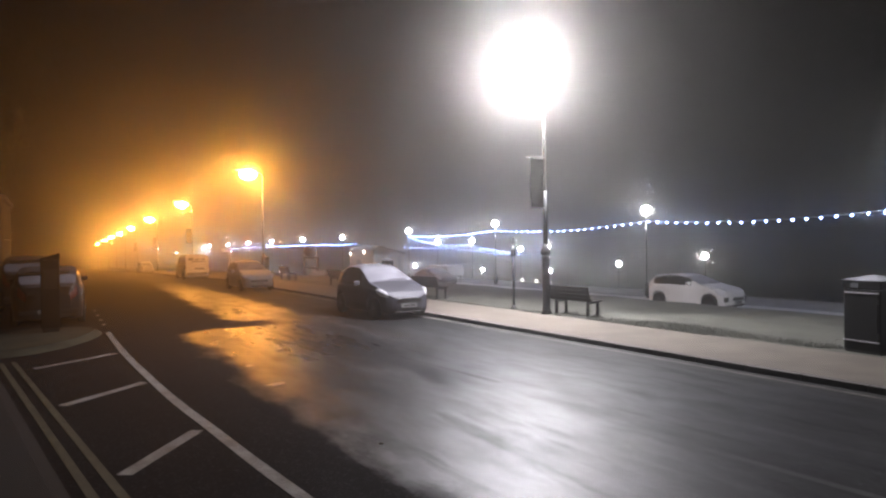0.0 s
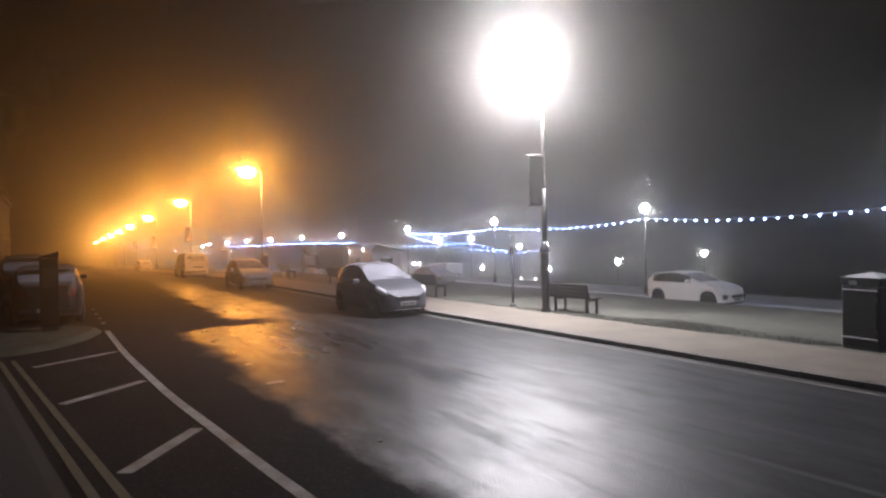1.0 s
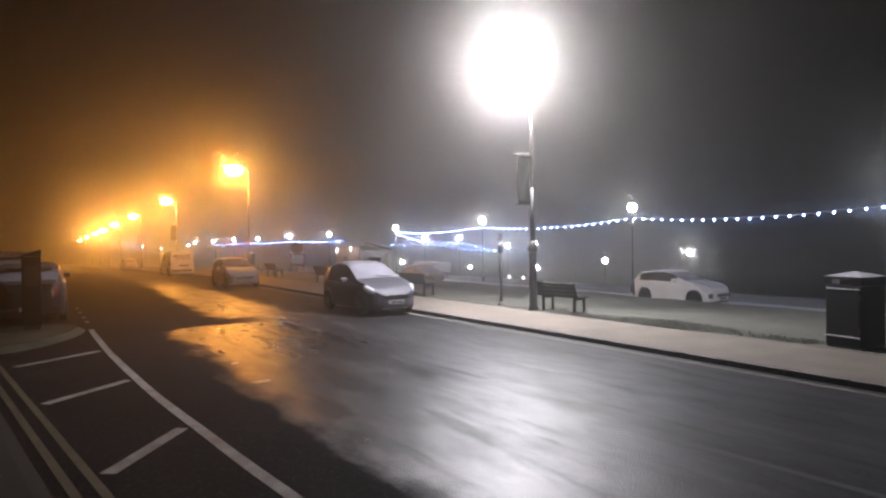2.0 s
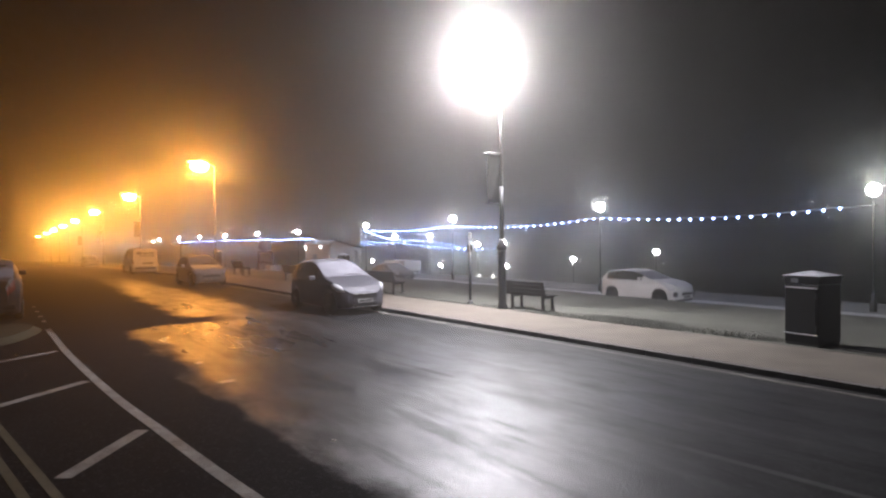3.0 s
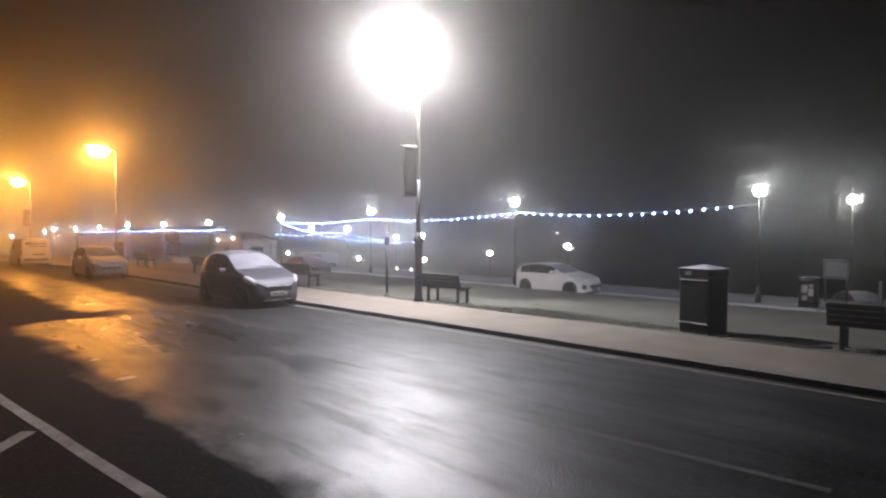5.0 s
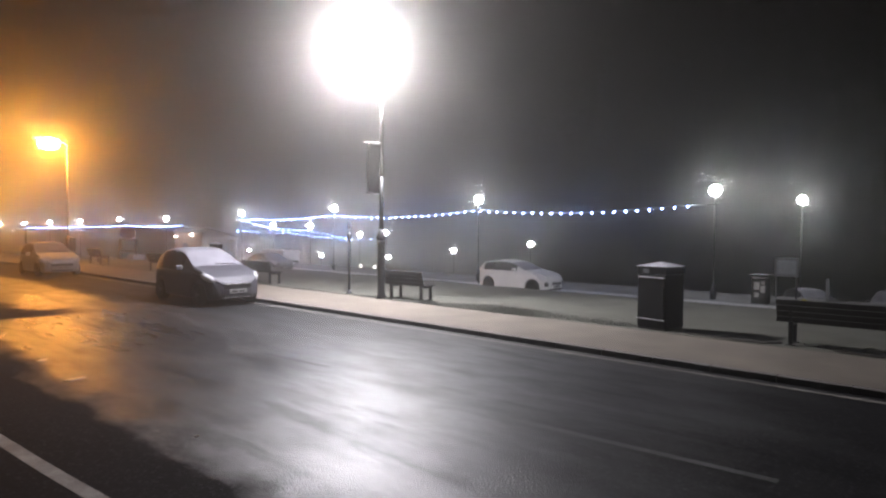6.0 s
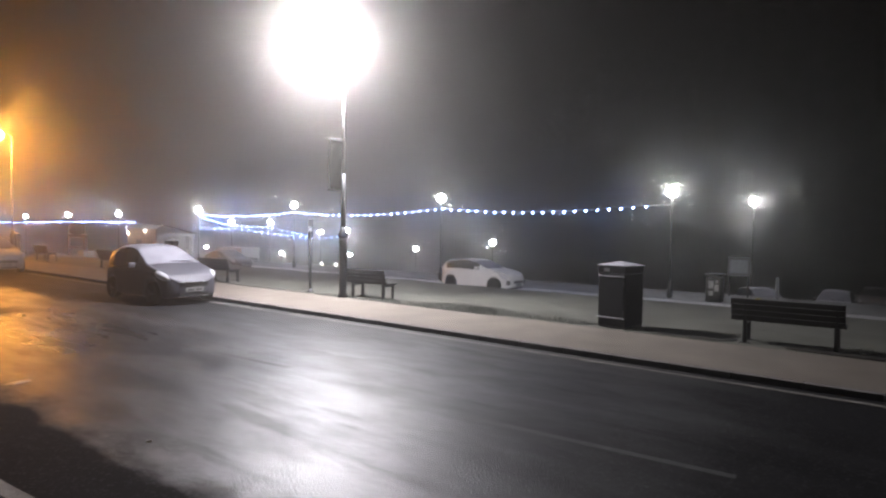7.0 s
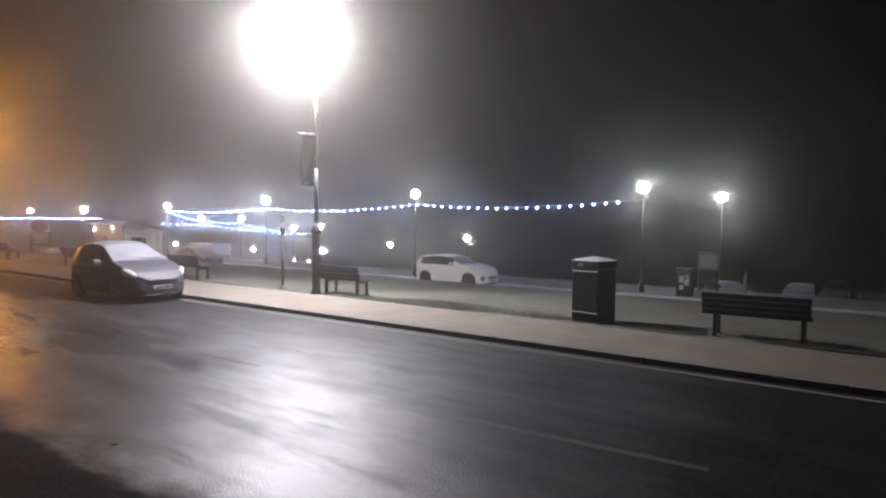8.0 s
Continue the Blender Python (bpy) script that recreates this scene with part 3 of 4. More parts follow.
    for end, sgn in ((nose, 1), (tail, -1)):
        plate = part("number_plate", box(min(end, end + sgn * .022), max(end, end + sgn * .022), -.26, .26, .222 * H, .222 * H + .115, .004), PLATE, auto, "pale plate")
        for k in range(2):
            part("print_bar", box(min(end + sgn * .02, end + sgn * .026), max(end + sgn * .02, end + sgn * .026), -.20 + .22 * k, -.02 + .22 * k, .222 * H + .03, .222 * H + .085), BARS, plate)
    if shape == "hatch":
        # large swept-back headlights on the front corners
        for sgn in (1, -1):
            lens = ball(1.0, 1.0, 0.0, 3)
            swing = Matrix.Rotation(radians(sgn * -30), 3, "Z") @ Matrix.Rotation(radians(24), 3, "Y")
            for v in lens.verts:
                v.co = swing @ Vector((v.co.x * .27, v.co.y * .105, v.co.z * .10)) + Vector((nose - .33, sgn * .395 * W, .485 * H))
            part("headlight", lens, LENS, auto, "swept-back pale headlight", True)
    if shape == "suv":
        for sgn in (1, -1):
            part("fog_lamp_surround", box(nose - .22, nose - .08, min(sgn * .55, sgn * .78), max(sgn * .55, sgn * .78), .27 * H, .40 * H, .03), TRIM, auto, "dark fog lamp surround")
        part("spoiler", box(tail + .22, tail + .5, -.55, .55, .895 * H, .925 * H, .012), paint, auto)
    # bumper strip, mirrors, handles, wipers
    part("rear_bumper", box(tail - .015, tail + .06, -W * .38, W * .38, .21 * H, .28 * H, .02), TRIM, auto)
    kf = int(np.argmin(np.abs(f - (s["panes"][-1][1] - .02))))
    for sgn in (1, -1):
        y = w[kf] * .95
        mirror = bmesh.new()
        add_box(mirror, xs[kf] - .06, xs[kf] + .09, min(sgn * y, sgn * (y + .2)), max(sgn * y, sgn * (y + .2)), zb[kf] + .02, zb[kf] + .16, .035)
        part("wing_mirror", mirror, paint, auto, "", True)
        for p0, p1 in s["panes"][-2:]:
            kh = int(np.argmin(np.abs(f - (p0 + .02))))
            part("door_handle", box(xs[kh], xs[kh] + .17, sgn * w[kh] - .02, sgn * w[kh] + .02, zb[kh] - .14, zb[kh] - .11, .008), paint, auto)
    kw = int(np.argmin(np.abs(f - (s["glass"][1] - .005))))
    wipers = bmesh.new()
    add_rod(wipers, (xs[kw] + .02, .5, zt[kw] + .015), (xs[kw] - .02, -.1, zt[kw] + .035), .012, sides=6)
    part("wiper", wipers, TRIM, auto)
    # wheels
    for c in s["wheels"]:
        for sgn in (1, -1):
            x, y = (c - .5) * L, sgn * (W / 2 - .115)
            tyre = lathe([(wheel * .62, -.1), (wheel * .9, -.1), (wheel * .985, -.08), (wheel, -.04), (wheel, .04), (wheel * .985, .08), (wheel * .9, .1), (wheel * .62, .1)], 28, "Y")
            bmesh.ops.translate(tyre, verts=tyre.verts, vec=(x, y, wheel))
            hub = part("wheel", tyre, RUBBER, auto, "", True)
            rim = bmesh.new()
            for k in range(5):
                a = math.tau * k / 5
                add_rod(rim, (x, y + sgn * .095, wheel), (x + .6 * wheel * math.cos(a), y + sgn * .1, wheel + .6 * wheel * math.sin(a)), .03, .022, 6)
            bmesh.ops.create_cone(rim, cap_ends=True, segments=16, radius1=.06, radius2=.05, depth=.03, matrix=Matrix.Translation((x, y + sgn * .1, wheel)) @ Matrix.Rotation(radians(90), 4, "X"))
            part("rim", rim, ALLOY, hub)
    return auto


def car_paint(name, a, b, frost, metal=0.25, rough=0.36):
    return surface(name, a, b, rough, metal, coarse=1.2, fine=55.0, relief=0.0004, frost=frost, frost_colour=(0.58, 0.58, 0.62))


SLATE = car_paint("slate_car_paint", (0.035, 0.035, 0.048), (0.065, 0.065, 0.085), 0.35, 0.1, 0.45)
SLATE_BARE = car_paint("slate_car_paint_bare", (0.035, 0.035, 0.048), (0.065, 0.065, 0.085), 0.07, 0.1, 0.5)
SILVER = car_paint("silver_car_paint", (0.20, 0.20, 0.20), (0.30, 0.30, 0.30), 0.8)
WHITE_PAINT = car_paint("white_car_paint", (0.68, 0.68, 0.67), (0.80, 0.80, 0.79), 0.6, 0.0)
WHITE_VAN = car_paint("white_van_paint", (0.60, 0.60, 0.58), (0.75, 0.75, 0.72), 0.5, 0.0)
BLACK_PAINT = car_paint("black_car_paint", (0.010, 0.010, 0.012), (0.022, 0.022, 0.024), 0.35)
BROWN_PAINT = car_paint("dark_bronze_car_paint", (0.045, 0.035, 0.028), (0.08, 0.065, 0.05), 0.4, 0.0, 0.6)

car(pose(10.0, 15.98, 0, 0, 0, -90), "hatch", 3.84, 1.765, 1.61, SLATE, "dark slate compact car with frosted windscreen parked at the kerb", "kerbside cars", bonnet=SLATE_BARE)
car(pose(9.82, 30.75, 0, 0, 0, -90), "hatch", 3.95, 1.70, 1.52, SILVER, "silver frosted hatchback parked at the kerb", "kerbside cars")
van = car(pose(10.28, 49.0, fall(49.0), 0, 0, 90), "van", 4.5, 1.78, 1.92, WHITE_VAN, "white panel van with dark lettering on its rear doors", "kerbside cars", rimed=False)
part("rear_door", box(-2.285, -2.25, -.8, -.01, .55, 1.78, .01), WHITE_VAN, van)
part("rear_door", box(-2.285, -2.25, .01, .8, .55, 1.78, .01), WHITE_VAN, van)
for x0, x1, z0, z1 in ((-.55, -.3, 1.5, 1.62), (-.2, .15, 1.5, 1.6), (.25, .6, 1.48, 1.64), (-.62, .4, 1.34, 1.4), (-.5, .2, .78, .88)):
    part("print_bar", box(-2.292, -2.287, x0, x1, z0, z1), BARS, van)
car(pose(10.9, 83.0, fall(83), 0, 0, 90), "hatch", 4.0, 1.7, 1.5, WHITE_PAINT, "pale car far down the foggy kerb", "kerbside cars")
car(pose(26.75, 15.95, -0.99, 0, 0, -90), "suv", 4.35, 1.85, 1.62, WHITE_PAINT, "white crossover car parked on the promenade path", "promenade cars", rimed=True, wheel=.35, lift=.22)
car(pose(26.2, 38.2, -0.99, 0, 0, -90), "coupe", 4.3, 1.78, 1.36, BROWN_PAINT, "dark bronze frosted coupe parked on the promenade", "promenade cars", rimed=True)
car(pose(1.0, 21.5, 0, 0, 0, 90), "suv", 4.4, 1.9, 1.74, BLACK_PAINT, "black tall hatchback with frosted rear window in a bay", "bay cars")
car(pose(0.35, 27.6, 0, 0, 0, 90), "suv", 4.7, 1.95, 2.02, BLACK_PAINT, "dark tall car parked in the roadside bay", "bay cars")
for x, y, z, paint, turn, tag in ((39.7, 1.75, -2.42, SILVER, 180, "car with a frosted roof in the lower car park"), (50.3, 0.45, -2.95, BROWN_PAINT, 180, "dark bronze car in the lower car park"),
                                  (49.8, -1.6, -2.95, SLATE, 180, "dark slate car in the lower car park"), (39.3, 5.2, -2.49, SILVER, 215, "frosted car in the lower car park")):
    car(pose(x, y, z, 0, 0, turn), "hatch", 4.1, 1.75, 1.5, paint, tag, "car park cars", rimed=paint is SILVER)


# ---- benches, bins, posts ----
def bench(m, label, half=0.89):
    """A park bench on two iron frames; local x runs from the backrest to the seat's front edge."""
    b = thing("bench", m, label, "bench", "promenade benches")
    for k in range(4):
        z = 0.42 + 0.105 * k
        part("back_slat", box(-0.02 - 0.035 * k, 0.015 - 0.035 * k, -half, half, z, z + 0.096, 0.01), WOOD, b)
    for k in range(4):
        part("seat_slat", box(0.05 + 0.105 * k, 0.14 + 0.105 * k, -half - 0.02, half + 0.02, 0.41, 0.445, 0.01), WOOD, b)
    for y in (0.12 - half, half - 0.23):
        leg = bmesh.new()
        add_box(leg, -0.03, 0.04, y - 0.035, y + 0.035, 0.0, 0.44, 0.01)
        add_box(leg, 0.38, 0.44, y - 0.035, y + 0.035, 0.0, 0.41, 0.01)
        add_box(leg, -0.02, 0.44, y - 0.03, y + 0.03, 0.35, 0.41, 0.01)
        frame_part = part("leg_frame", leg, POLE_BLACK, b)
        for x in (0.005, 0.41):
            part("foot", box(x - 0.06, x + 0.06, y - 0.08, y + 0.08, 0.0, 0.025, 0.008), POLE_BLACK, frame_part)
        back = bmesh.new()
        add_rod(back, (0.03, y, 0.38), (-0.10, y, 0.82), 0.025, sides=8)
        part("back_post", back, POLE_BLACK, b)
        for k in range(4):
            part("bolt", rod((-0.028 - 0.035 * k, y, 0.468 + 0.105 * k), (-0.014 - 0.035 * k, y, 0.468 + 0.105 * k), 0.012, sides=6), POLE_BLACK, b)
    return b


bench(pose(13.48, 0.28, 0.125, 0, 0, 2), "dark weathered slatted bench facing the sea")
bench(pose(13.55, 10.97, 0.13, 0, 0, 2), "dark weathered slatted bench beside the lamp post", 0.77)
for x, y in ((13.45, 18.75), (13.5, 27.8), (13.5, 36.0)):
    bench(pose(x, y, 0.13, 0, 0, 2), "dark slatted bench on the frosted pavement edge")


def litter_bin(m, label):
    b = thing("litter_bin", m, label, "litter bin", "street bins")
    part("plinth", box(-.32, .32, -.32, .32, 0, .06, .01), POLE_BLACK, b)
    part("body", box(-.335, .335, -.335, .335, .05, 1.17, .03), BIN_BLACK, b)
    part("top_band", box(-.345, .345, -.345, .345, 1.165, 1.30, .02), BIN_BLACK, b)
    lid = bmesh.new()
    low = [lid.verts.new((x, y, 1.295)) for x, y in ((-.36, -.36), (.36, -.36), (.36, .36), (-.36, .36))]
    up = [lid.verts.new((x, y, 1.325)) for x, y in ((-.36, -.36), (.36, -.36), (.36, .36), (-.36, .36))]
    tip = lid.verts.new((0, 0, 1.42))
    for k in range(4):
        lid.faces.new((low[k], low[(k + 1) % 4], up[(k + 1) % 4], up[k]))
        lid.faces.new((up[k], up[(k + 1) % 4], tip))
    lid.faces.new(low[::-1])
    part("lid", lid, BIN_BLACK, b, "frost-covered pyramid lid")
    door = part("door", box(-.35, -.33, -.29, .31, .22, 1.10, .008), BIN_BLACK, b)
    part("hinge", rod((-.36, -.30, .3), (-.36, -.30, .4), .015, sides=8), POLE_BLACK, door)
    part("hinge", rod((-.36, -.30, .9), (-.36, -.30, 1.0), .015, sides=8), POLE_BLACK, door)
    part("ledge", box(-.375, -.33, -.31, .325, 1.09, 1.112, .005), FROST_TRIM, b, "frosted ledge")
    part("ledge", box(-.375, -.33, -.31, .325, .215, .237, .005), FROST_TRIM, b, "frosted ledge")
    part("sticker", box(-.352, -.346, .05, .19, 1.19, 1.27), STICKER, b, "faded pale sticker")
    return b


litter_bin(pose(13.71, 3.43, 0.115, 0, 0, -11.6), "square black litter bin with a frosted lid")
for y in (22.5, 41.0):
    litter_bin(pose(13.75, y, 0.12 + fall(y), 0, 0, 30) @ Matrix.Diagonal((0.55, 0.55, 1.06, 1.0)), "slim square black litter bin on the pavement edge")

post = thing("sign_post", pose(13.85, 13.84, 0.06), "slim dark post with a small sign on top", "sign post")
part("post", rod((0, 0, 0), (0, 0, 2.05), .045, .04), POLE_BLACK, post, "", True)
part("foot", lathe([(.12, 0), (.1, .05), (.05, .12)], 12), POLE_BLACK, post, "", True)
part("clamp", box(-.06, .06, -.06, .06, 1.72, 1.95, .015), POLE_BLACK, post)
part("sign", box(-.010, .010, -.10, .10, 2.12, 2.36, .004), STICKER, post, "small faded sign plate")

meter = thing("parking_machine", pose(1.06, 17.0, 0.13), "tall dark parking ticket machine with a slanted top", "ticket machine")
cab = box(-.205, .205, -.16, .16, .1, 1.85, .02)
part("cabinet", cab, BIN_BLACK, meter)
hood = bmesh.new()
pts = [(-.215, -.18, 1.85), (.215, -.18, 1.85), (.215, .18, 1.85), (-.215, .18, 1.85)]
a = [hood.verts.new(p) for p in pts]
b = [hood.verts.new((x, y, 1.88 if x < 0 else 2.02)) for x, y, z in pts]
for k in range(4):
    hood.faces.new((a[k], a[(k + 1) % 4], b[(k + 1) % 4], b[k]))
hood.faces.new(b)
hood.faces.new(a[::-1])
part("hood", hood, BIN_BLACK, meter)
part("pedestal", box(-.18, .18, -.14, .14, 0, .11, .01), POLE_BLACK, meter)
part("panel", box(-.15, .15, -.166, -.158, 1.1, 1.6, .003), TRIM, meter)

prom_bin = thing("litter_bin", pose(30.0, 5.5, -.985), "open-sided litter bin with pale posters", "litter bin")
part("body", box(-.3, .3, -.32, .32, 0, 1.12, .04), BIN_BLACK, prom_bin)
part("lid", box(-.36, .36, -.38, .38, 1.2, 1.27, .02), BIN_BLACK, prom_bin, "frosted flat lid")
for x in (-.27, .27):
    for y in (-.29, .29):
        part("lid_post", rod((x, y, 1.1), (x, y, 1.22), .02, sides=6), POLE_BLACK, prom_bin)
for y0, y1, z0, z1 in ((-.02, .2, .62, .95), (-.24, -.06, .5, .8), (0.0, .18, .3, .5), (-.22, -.1, .86, 1.0)):
    part("poster", box(-.312, -.304, y0, y1, z0, z1), PAPER, prom_bin, "torn pale poster")

board = thing("notice_board", pose(33.0, 5.15, -.99), "glazed notice board on two dark posts", "notice board")
for y in (-.42, .42):
    part("post", rod((0, y, 0), (0, y, 1.95), .045, sides=8), POLE_BLACK, board)
part("frame", box(-.04, .04, -.52, .52, 1.02, 1.94, .02), POLE_BLACK, board)
part("sheet", box(-.05, -.043, -.40, .40, 1.15, 1.8), STICKER, board, "pale notices behind glass")
marker = thing("marker_post", pose(33.0, 3.48, -.99), "small pale marker post", "post")
part("post", box(-.05, .05, -.07, .07, 0, 1.0, .015), STICKER, marker)
part("cap", box(-.06, .06, -.08, .08, .99, 1.03, .01), POLE_BLACK, marker)

finger = thing("fingerpost", pose(14.0, 52.0, fall(52) + .1), "dark fingerpost with a wide crossarm", "sign post")
part("post", rod((0, 0, 0), (0, 0, 2.3), .05, sides=10), POLE_BLACK, finger, "", True)
part("crossarm", box(-.65, .65, -.03, .03, 2.08, 2.22, .01), POLE_BLACK, finger)

stand = thing("display_stand", pose(24.1, 59.6, -1.32), "red timber display stand with a round head", "stand")
for y in (-1.9, 1.9):
    part("post", box(-.1, .1, y - .1, y + .1, 0, 2.4, .02), RED_FRAME, stand)
part("rail", box(-.08, .08, -2.0, 2.0, 1.15, 1.35, .02), RED_FRAME, stand)
part("rail", box(-.08, .08, -2.0, 2.0, 2.25, 2.45, .02), RED_FRAME, stand)
part("head", lathe([(.2, 2.45), (.62, 2.6), (.7, 3.0), (.6, 3.4), (.25, 3.55)], 16), RED_FRAME, stand, "", True)
part("cabinet", box(-.5, .5, -2.6, -1.3, 0, 1.0, .03), KIOSK_WHITE, stand, "pale low cabinet")

# kiosk: open white gable end, tan long side
kiosk = thing("kiosk", pose(31.93, 60.15, -1.38), "small seafront kiosk with a white porch and tan walls", "kiosk")
part("side_wall", box(0, .14, .5, 6.8, 0, 3.12, .01), KIOSK_TAN, kiosk, "tan rendered side wall")
part("side_wall", box(3.7, 3.84, .5, 6.8, 0, 2.4, .01), KIOSK_WHITE, kiosk)
part("back_wall", box(.14, 3.7, 6.66, 6.8, 0, 2.4, .01), KIOSK_TAN, kiosk)
part("inner_wall", box(.14, 3.7, 1.3, 1.4, 0, 2.3, .01), KIOSK_WHITE, kiosk)
part("side_window", box(-.02, .0, 3.6, 4.8, 1.1, 1.9, .005), GLASS, kiosk)
for x in (.08, 3.76):
    part("post", box(x - .11, x + .11, .0, .22, 0, 2.3, .01), KIOSK_WHITE, kiosk)
part("counter", box(.2, 3.64, .65, 1.05, 0, .9, .02), KIOSK_WHITE, kiosk)
part("fascia", box(-.1, 3.94, -.06, .1, 2.3, 2.62, .02), KIOSK_WHITE, kiosk, "white fascia board")
part("porch_ceiling", box(.0, 3.84, .1, 1.28, 2.3, 2.36, .01), KIOSK_WHITE, kiosk)
for x0, z0, x1, z1 in ((-.3, 3.1, .5, 3.55), (.5, 3.55, 4.14, 2.6)):
    slope = bmesh.new()
    slope.faces.new([slope.verts.new(v) for v in ((x0, -.15, z0), (x0, 6.95, z0), (x1, 6.95, z1), (x1, -.15, z1))])
    bmesh.ops.solidify(slope, geom=slope.faces[:], thickness=.08)
    part("roof_slope", slope, ROOF, kiosk, "frosted felt roof slope")
for y in (.02, 6.7):
    gable = bmesh.new()
    gable.faces.new([gable.verts.new(v) for v in ((.0, y, 2.5), (3.84, y, 2.5), (3.84, y, 2.6), (.5, y, 3.46), (0, y, 3.18))])
    bmesh.ops.solidify(gable, geom=gable.faces[:], thickness=.06)
    part("gable", gable, KIOSK_WHITE, kiosk, "white boarded gable")
for y, z in ((2.5, 2.85), (6.4, 2.6)):
    wall_lamp = part("wall_lamp", lathe([(.04, -.12), (.075, -.08), (.08, .08), (.03, .14)], 12), WALL_GLOW, kiosk, "glowing wall lamp", True)
    wall_lamp.location = (-.14, y, z)
    part("bracket", box(.06, .14, -.03, .03, -.03, .03, .005), POLE_BLACK, wall_lamp)

trailer = thing("trailer", pose(31.5, 44.9, -1.07), "low white box trailer on the promenade", "trailer")
part("box", box(-.9, .9, -1.7, 1.7, .35, 1.35, .04), KIOSK_WHITE, trailer)
part("drawbar", rod((0, -1.7, .42), (0, -2.6, .42), .04, sides=8), POLE_BLACK, trailer)
for x in (-.92, .92):
    wheel_bm = rod((x - .08, 0, .28), (x + .08, 0, .28), .28, sides=20)
    part("wheel", wheel_bm, RUBBER, trailer)
part("jockey_leg", rod((0, -2.5, 0), (0, -2.5, .45), .03, sides=8), POLE_BLACK, trailer)

GROUND_GLOW = glowing("ground_lantern", (1.0, 0.95, 0.85), 3.5)
for y in (36.0, 34.3):
    g = thing("ground_lantern", pose(33.2, y, -.99), "low glowing white lantern on the promenade edge", "lantern", "ground lanterns")
    part("shade", lathe([(.11, .04), (.12, .2), (.07, .3)], 12), GROUND_GLOW, g, "glowing shade", True)
    part("foot", lathe([(.14, 0), (.12, .05)], 12), POLE_BLACK, g)

structure("earth_patch", blob(rounded([(13.14, 1.0), (13.6, 0.8), (14.1, 1.25), (14.2, 2.3), (14.0, 3.0), (13.6, 3.1), (13.2, 2.9), (13.1, 1.8)]), 0.02, 0.156, 0.2), EARTH_AND_SHADE, "dark trodden earth between bin and bench", "earth")
# shadow on the grass by the bench, modelled as a low dark strip
structure("shade_strip", blob(rounded([(13.14, -4.6), (13.42, -4.4), (13.5, -2.6), (13.62, -1.2), (13.58, 0.2), (13.5, 0.75), (13.2, 0.7), (13.12, -1.6)]), 0.02, 0.148, 0.22), EARTH_AND_SHADE, "dark strip standing in for shade along the pavement edge", "earth")
leaf = tagged(new("leaf", mesh_of("leaf", blob([(-.05, -.03), (.02, -.045), (.06, .0), (.02, .045), (-.04, .035)], 0.0, 0.02, 0.4), YELLOW_LEAF)), "small yellow leaf lying on the bench", "leaf")
leaf.matrix_basis = pose(13.37, 0.72, 0.125 + 0.834)

# a house at the near side of the street, deep in the fog
house = thing("terrace_house", pose(-6.2, 84.0, fall(84)), "dark terraced house front lost in fog", "house")
part("wall", box(-6, 3, -8, 8, 0, 8.5, .02), BRICK, house)
part("roof", box(-6.3, 3.3, -8.3, 8.3, 8.5, 9.0, .05), ROOF, house)
for y in (-5, 0, 5):
    for z in (1.0, 4.4):
        win = part("window", box(2.96, 3.05, y - .6, y + .6, z, z + 1.7, .01), GLASS, house)
        part("sill", box(3.0, 3.16, y - .7, y + .7, z - .12, z, .01), KIOSK_WHITE, win)

# litter on the road
for x, y, sx, sy, a in ((4.1, 8.1, .40, .15, 8), (4.15, 9.87, .22, .10, 20), (4.15, 4.52, .07, .05, 0)):
    scrap = bmesh.new()
    pts = [(math.cos(math.tau * k / 9) * sx * (0.4 + 0.15 * math.sin(k * 2.3)), math.sin(math.tau * k / 9) * sy * (0.5 + 0.1 * math.cos(k * 3.1))) for k in range(9)]
    low = [scrap.verts.new((px, py, 0.002)) for px, py in pts]
    up = [scrap.verts.new((px * .9, py * .9, 0.012)) for px, py in pts]
    for k in range(9):
        scrap.faces.new((low[k], low[(k + 1) % 9], up[(k + 1) % 9], up[k]))
    scrap.faces.new(up)
    ob = tagged(new("litter", mesh_of("litter", scrap, LITTER)), "flattened pale scrap of litter on the road", "litter", "road litter")
    ob.matrix_basis = pose(x, y, 0.0, 0, 0, a)

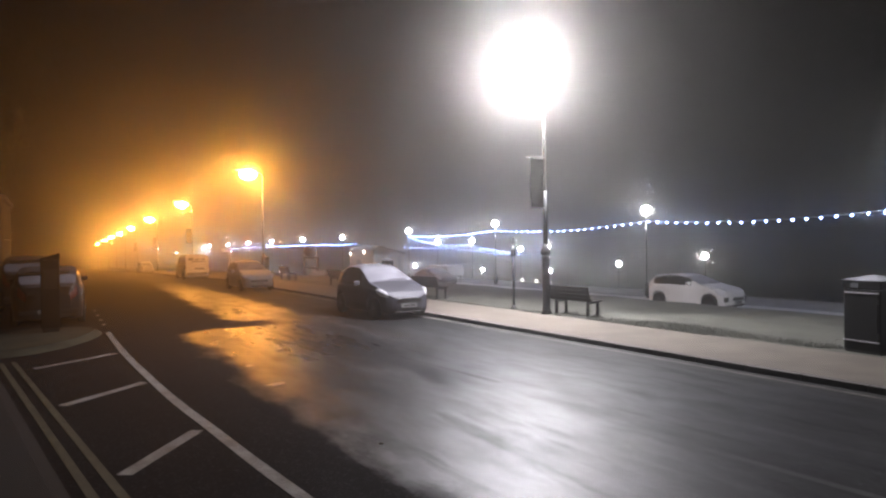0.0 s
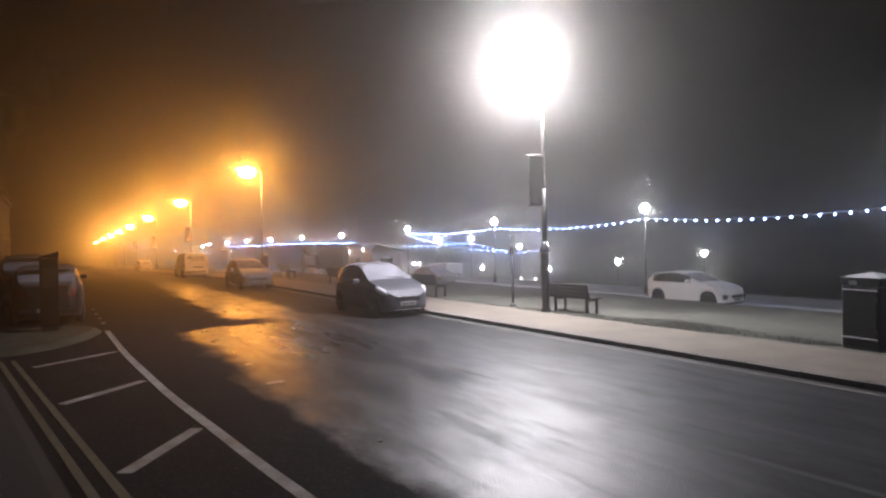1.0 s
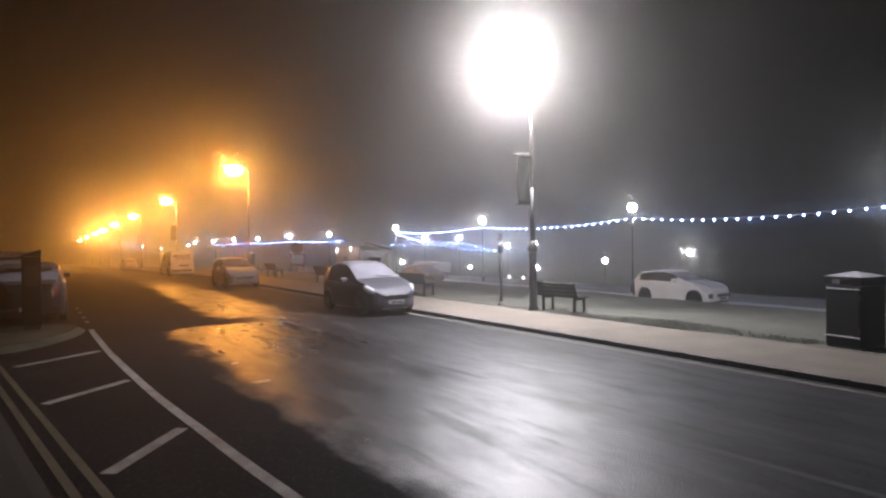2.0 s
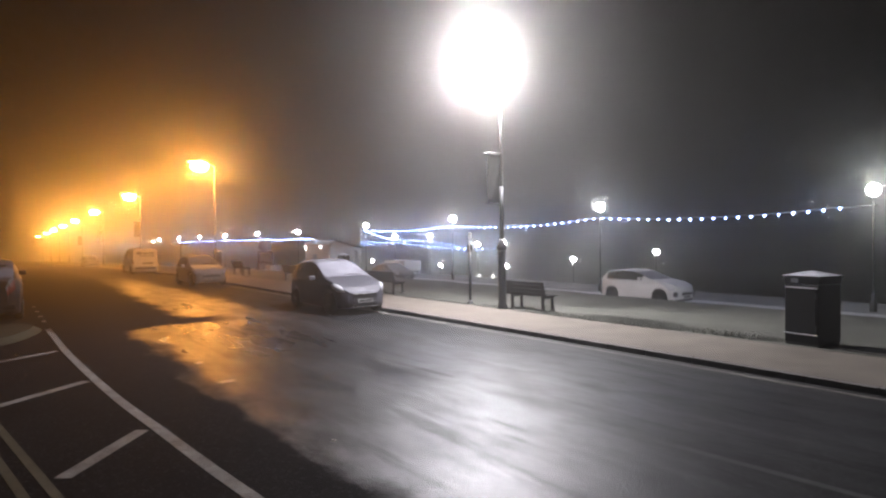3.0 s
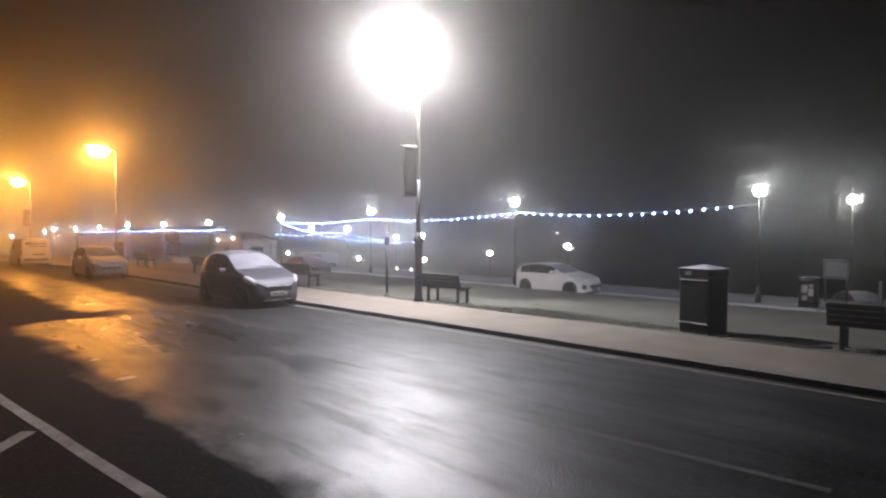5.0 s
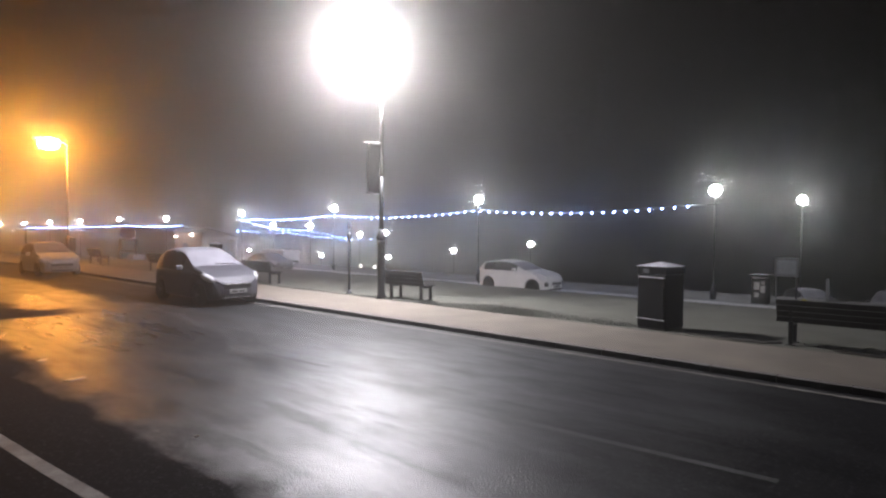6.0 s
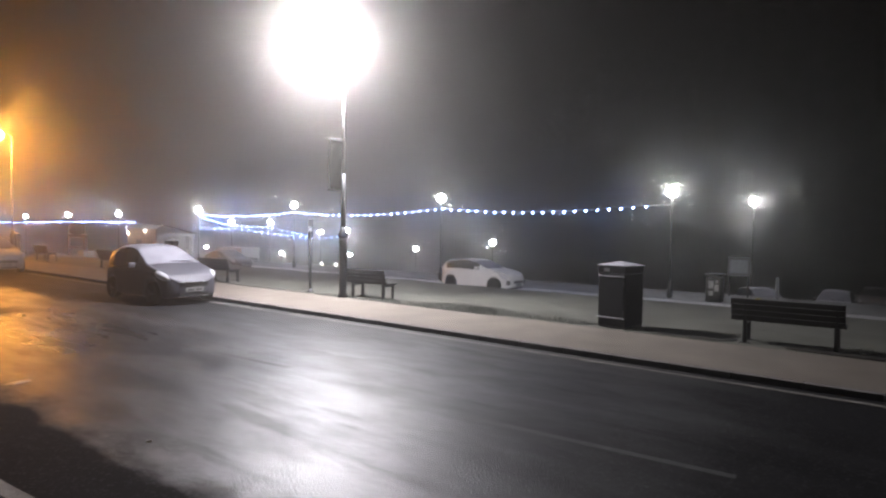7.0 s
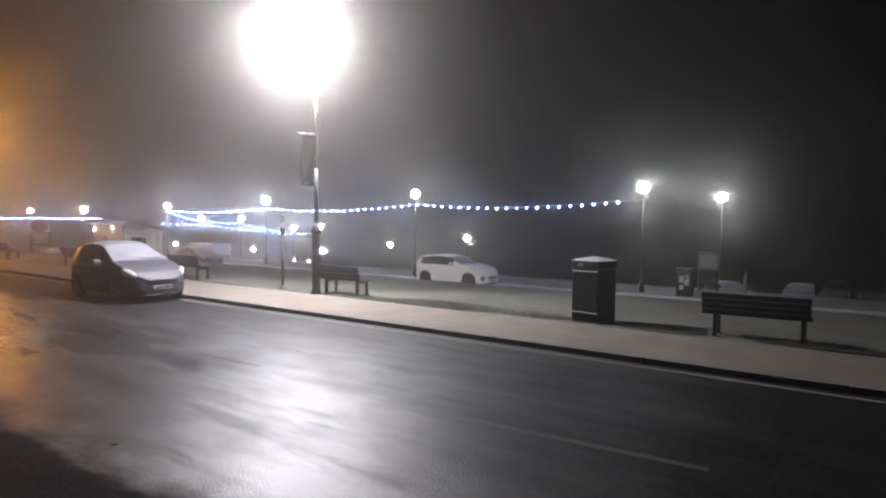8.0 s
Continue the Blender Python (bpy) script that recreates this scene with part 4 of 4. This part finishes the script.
# ---- kerb stones ----
kerb = thing("kerb", pose(0, 0, 0), "dark granite kerb with a light frost", "kerb", kind="structure")
stone = mesh_of("kerb_stone", box(-.062, .062, -.452, .452, -.10, .096, .012), KERB)
far_kerb = bmesh.new()
for k in range(150):
    y = -20 + .915 * k
    if y < 90:
        shared("kerb_stone", stone, kerb, pose(KERB_X + .062, y, fall(y)))
    else:
        add_box(far_kerb, KERB_X, KERB_X + .124, y - .452, y + .452, fall(y) - .1, fall(y) + .096)
tagged(part("far_kerb_stones", far_kerb, KERB, kerb), kind="stuff")

# ---- grass blades along the pavement and over the near bank ----
rng = np.random.default_rng(4)


def blades(count, x0, x1, y0, y1, height, lean):
    x = x0 + (x1 - x0) * rng.random(count) ** 1.3
    y = y0 + (y1 - y0) * rng.random(count)
    keep = np.array([noise.noise(Vector((a * 0.9, b * 0.35, 7.7))) > -0.12 and not (a < (14.15 if 0.9 < b < 3.05 else 13.55) and b < 3.05 and noise.noise(Vector((a * 3.0, b * 3.0, 1.3))) < 0.35) for a, b in zip(x, y)])
    x, y = x[keep], y[keep]
    z = np.array([turf_z(a) + fall(b) + 0.09 * noise.noise(Vector((a * 0.55, b * 0.4, 3.1))) for a, b in zip(x, y)]) - 0.02
    h = height * (0.4 + rng.random(len(x)))
    turn, tilt = rng.random(len(x)) * math.tau, rng.random(len(x)) * lean
    dx, dy = np.cos(turn), np.sin(turn)
    wide = 0.008
    a = np.stack([x - dy * wide, y + dx * wide, z], 1)
    b = np.stack([x + dy * wide, y - dx * wide, z], 1)
    c = np.stack([x + dx * tilt, y + dy * tilt, z + h], 1)
    v = np.stack([a, b, c], 1).reshape(-1, 3)
    return v


verts = np.concatenate([blades(60000, PAVE_X, 20.0, -8.0, 24.0, 0.018, 0.05), blades(20000, PAVE_X - 0.05, PAVE_X + 0.6, -6.0, 22.0, 0.055, 0.07), blades(7000, PAVE_X, PAVE_X + 0.8, 3.7, 10.5, 0.085, 0.10)])
me = bpy.data.meshes.new("grass_blades")
me.from_pydata(verts.tolist(), [], np.arange(len(verts)).reshape(-1, 3).tolist())
me.materials.append(BLADES)
tagged(new("grass_blades", me), "short frosted grass blades on the bank", "grass", kind="stuff")
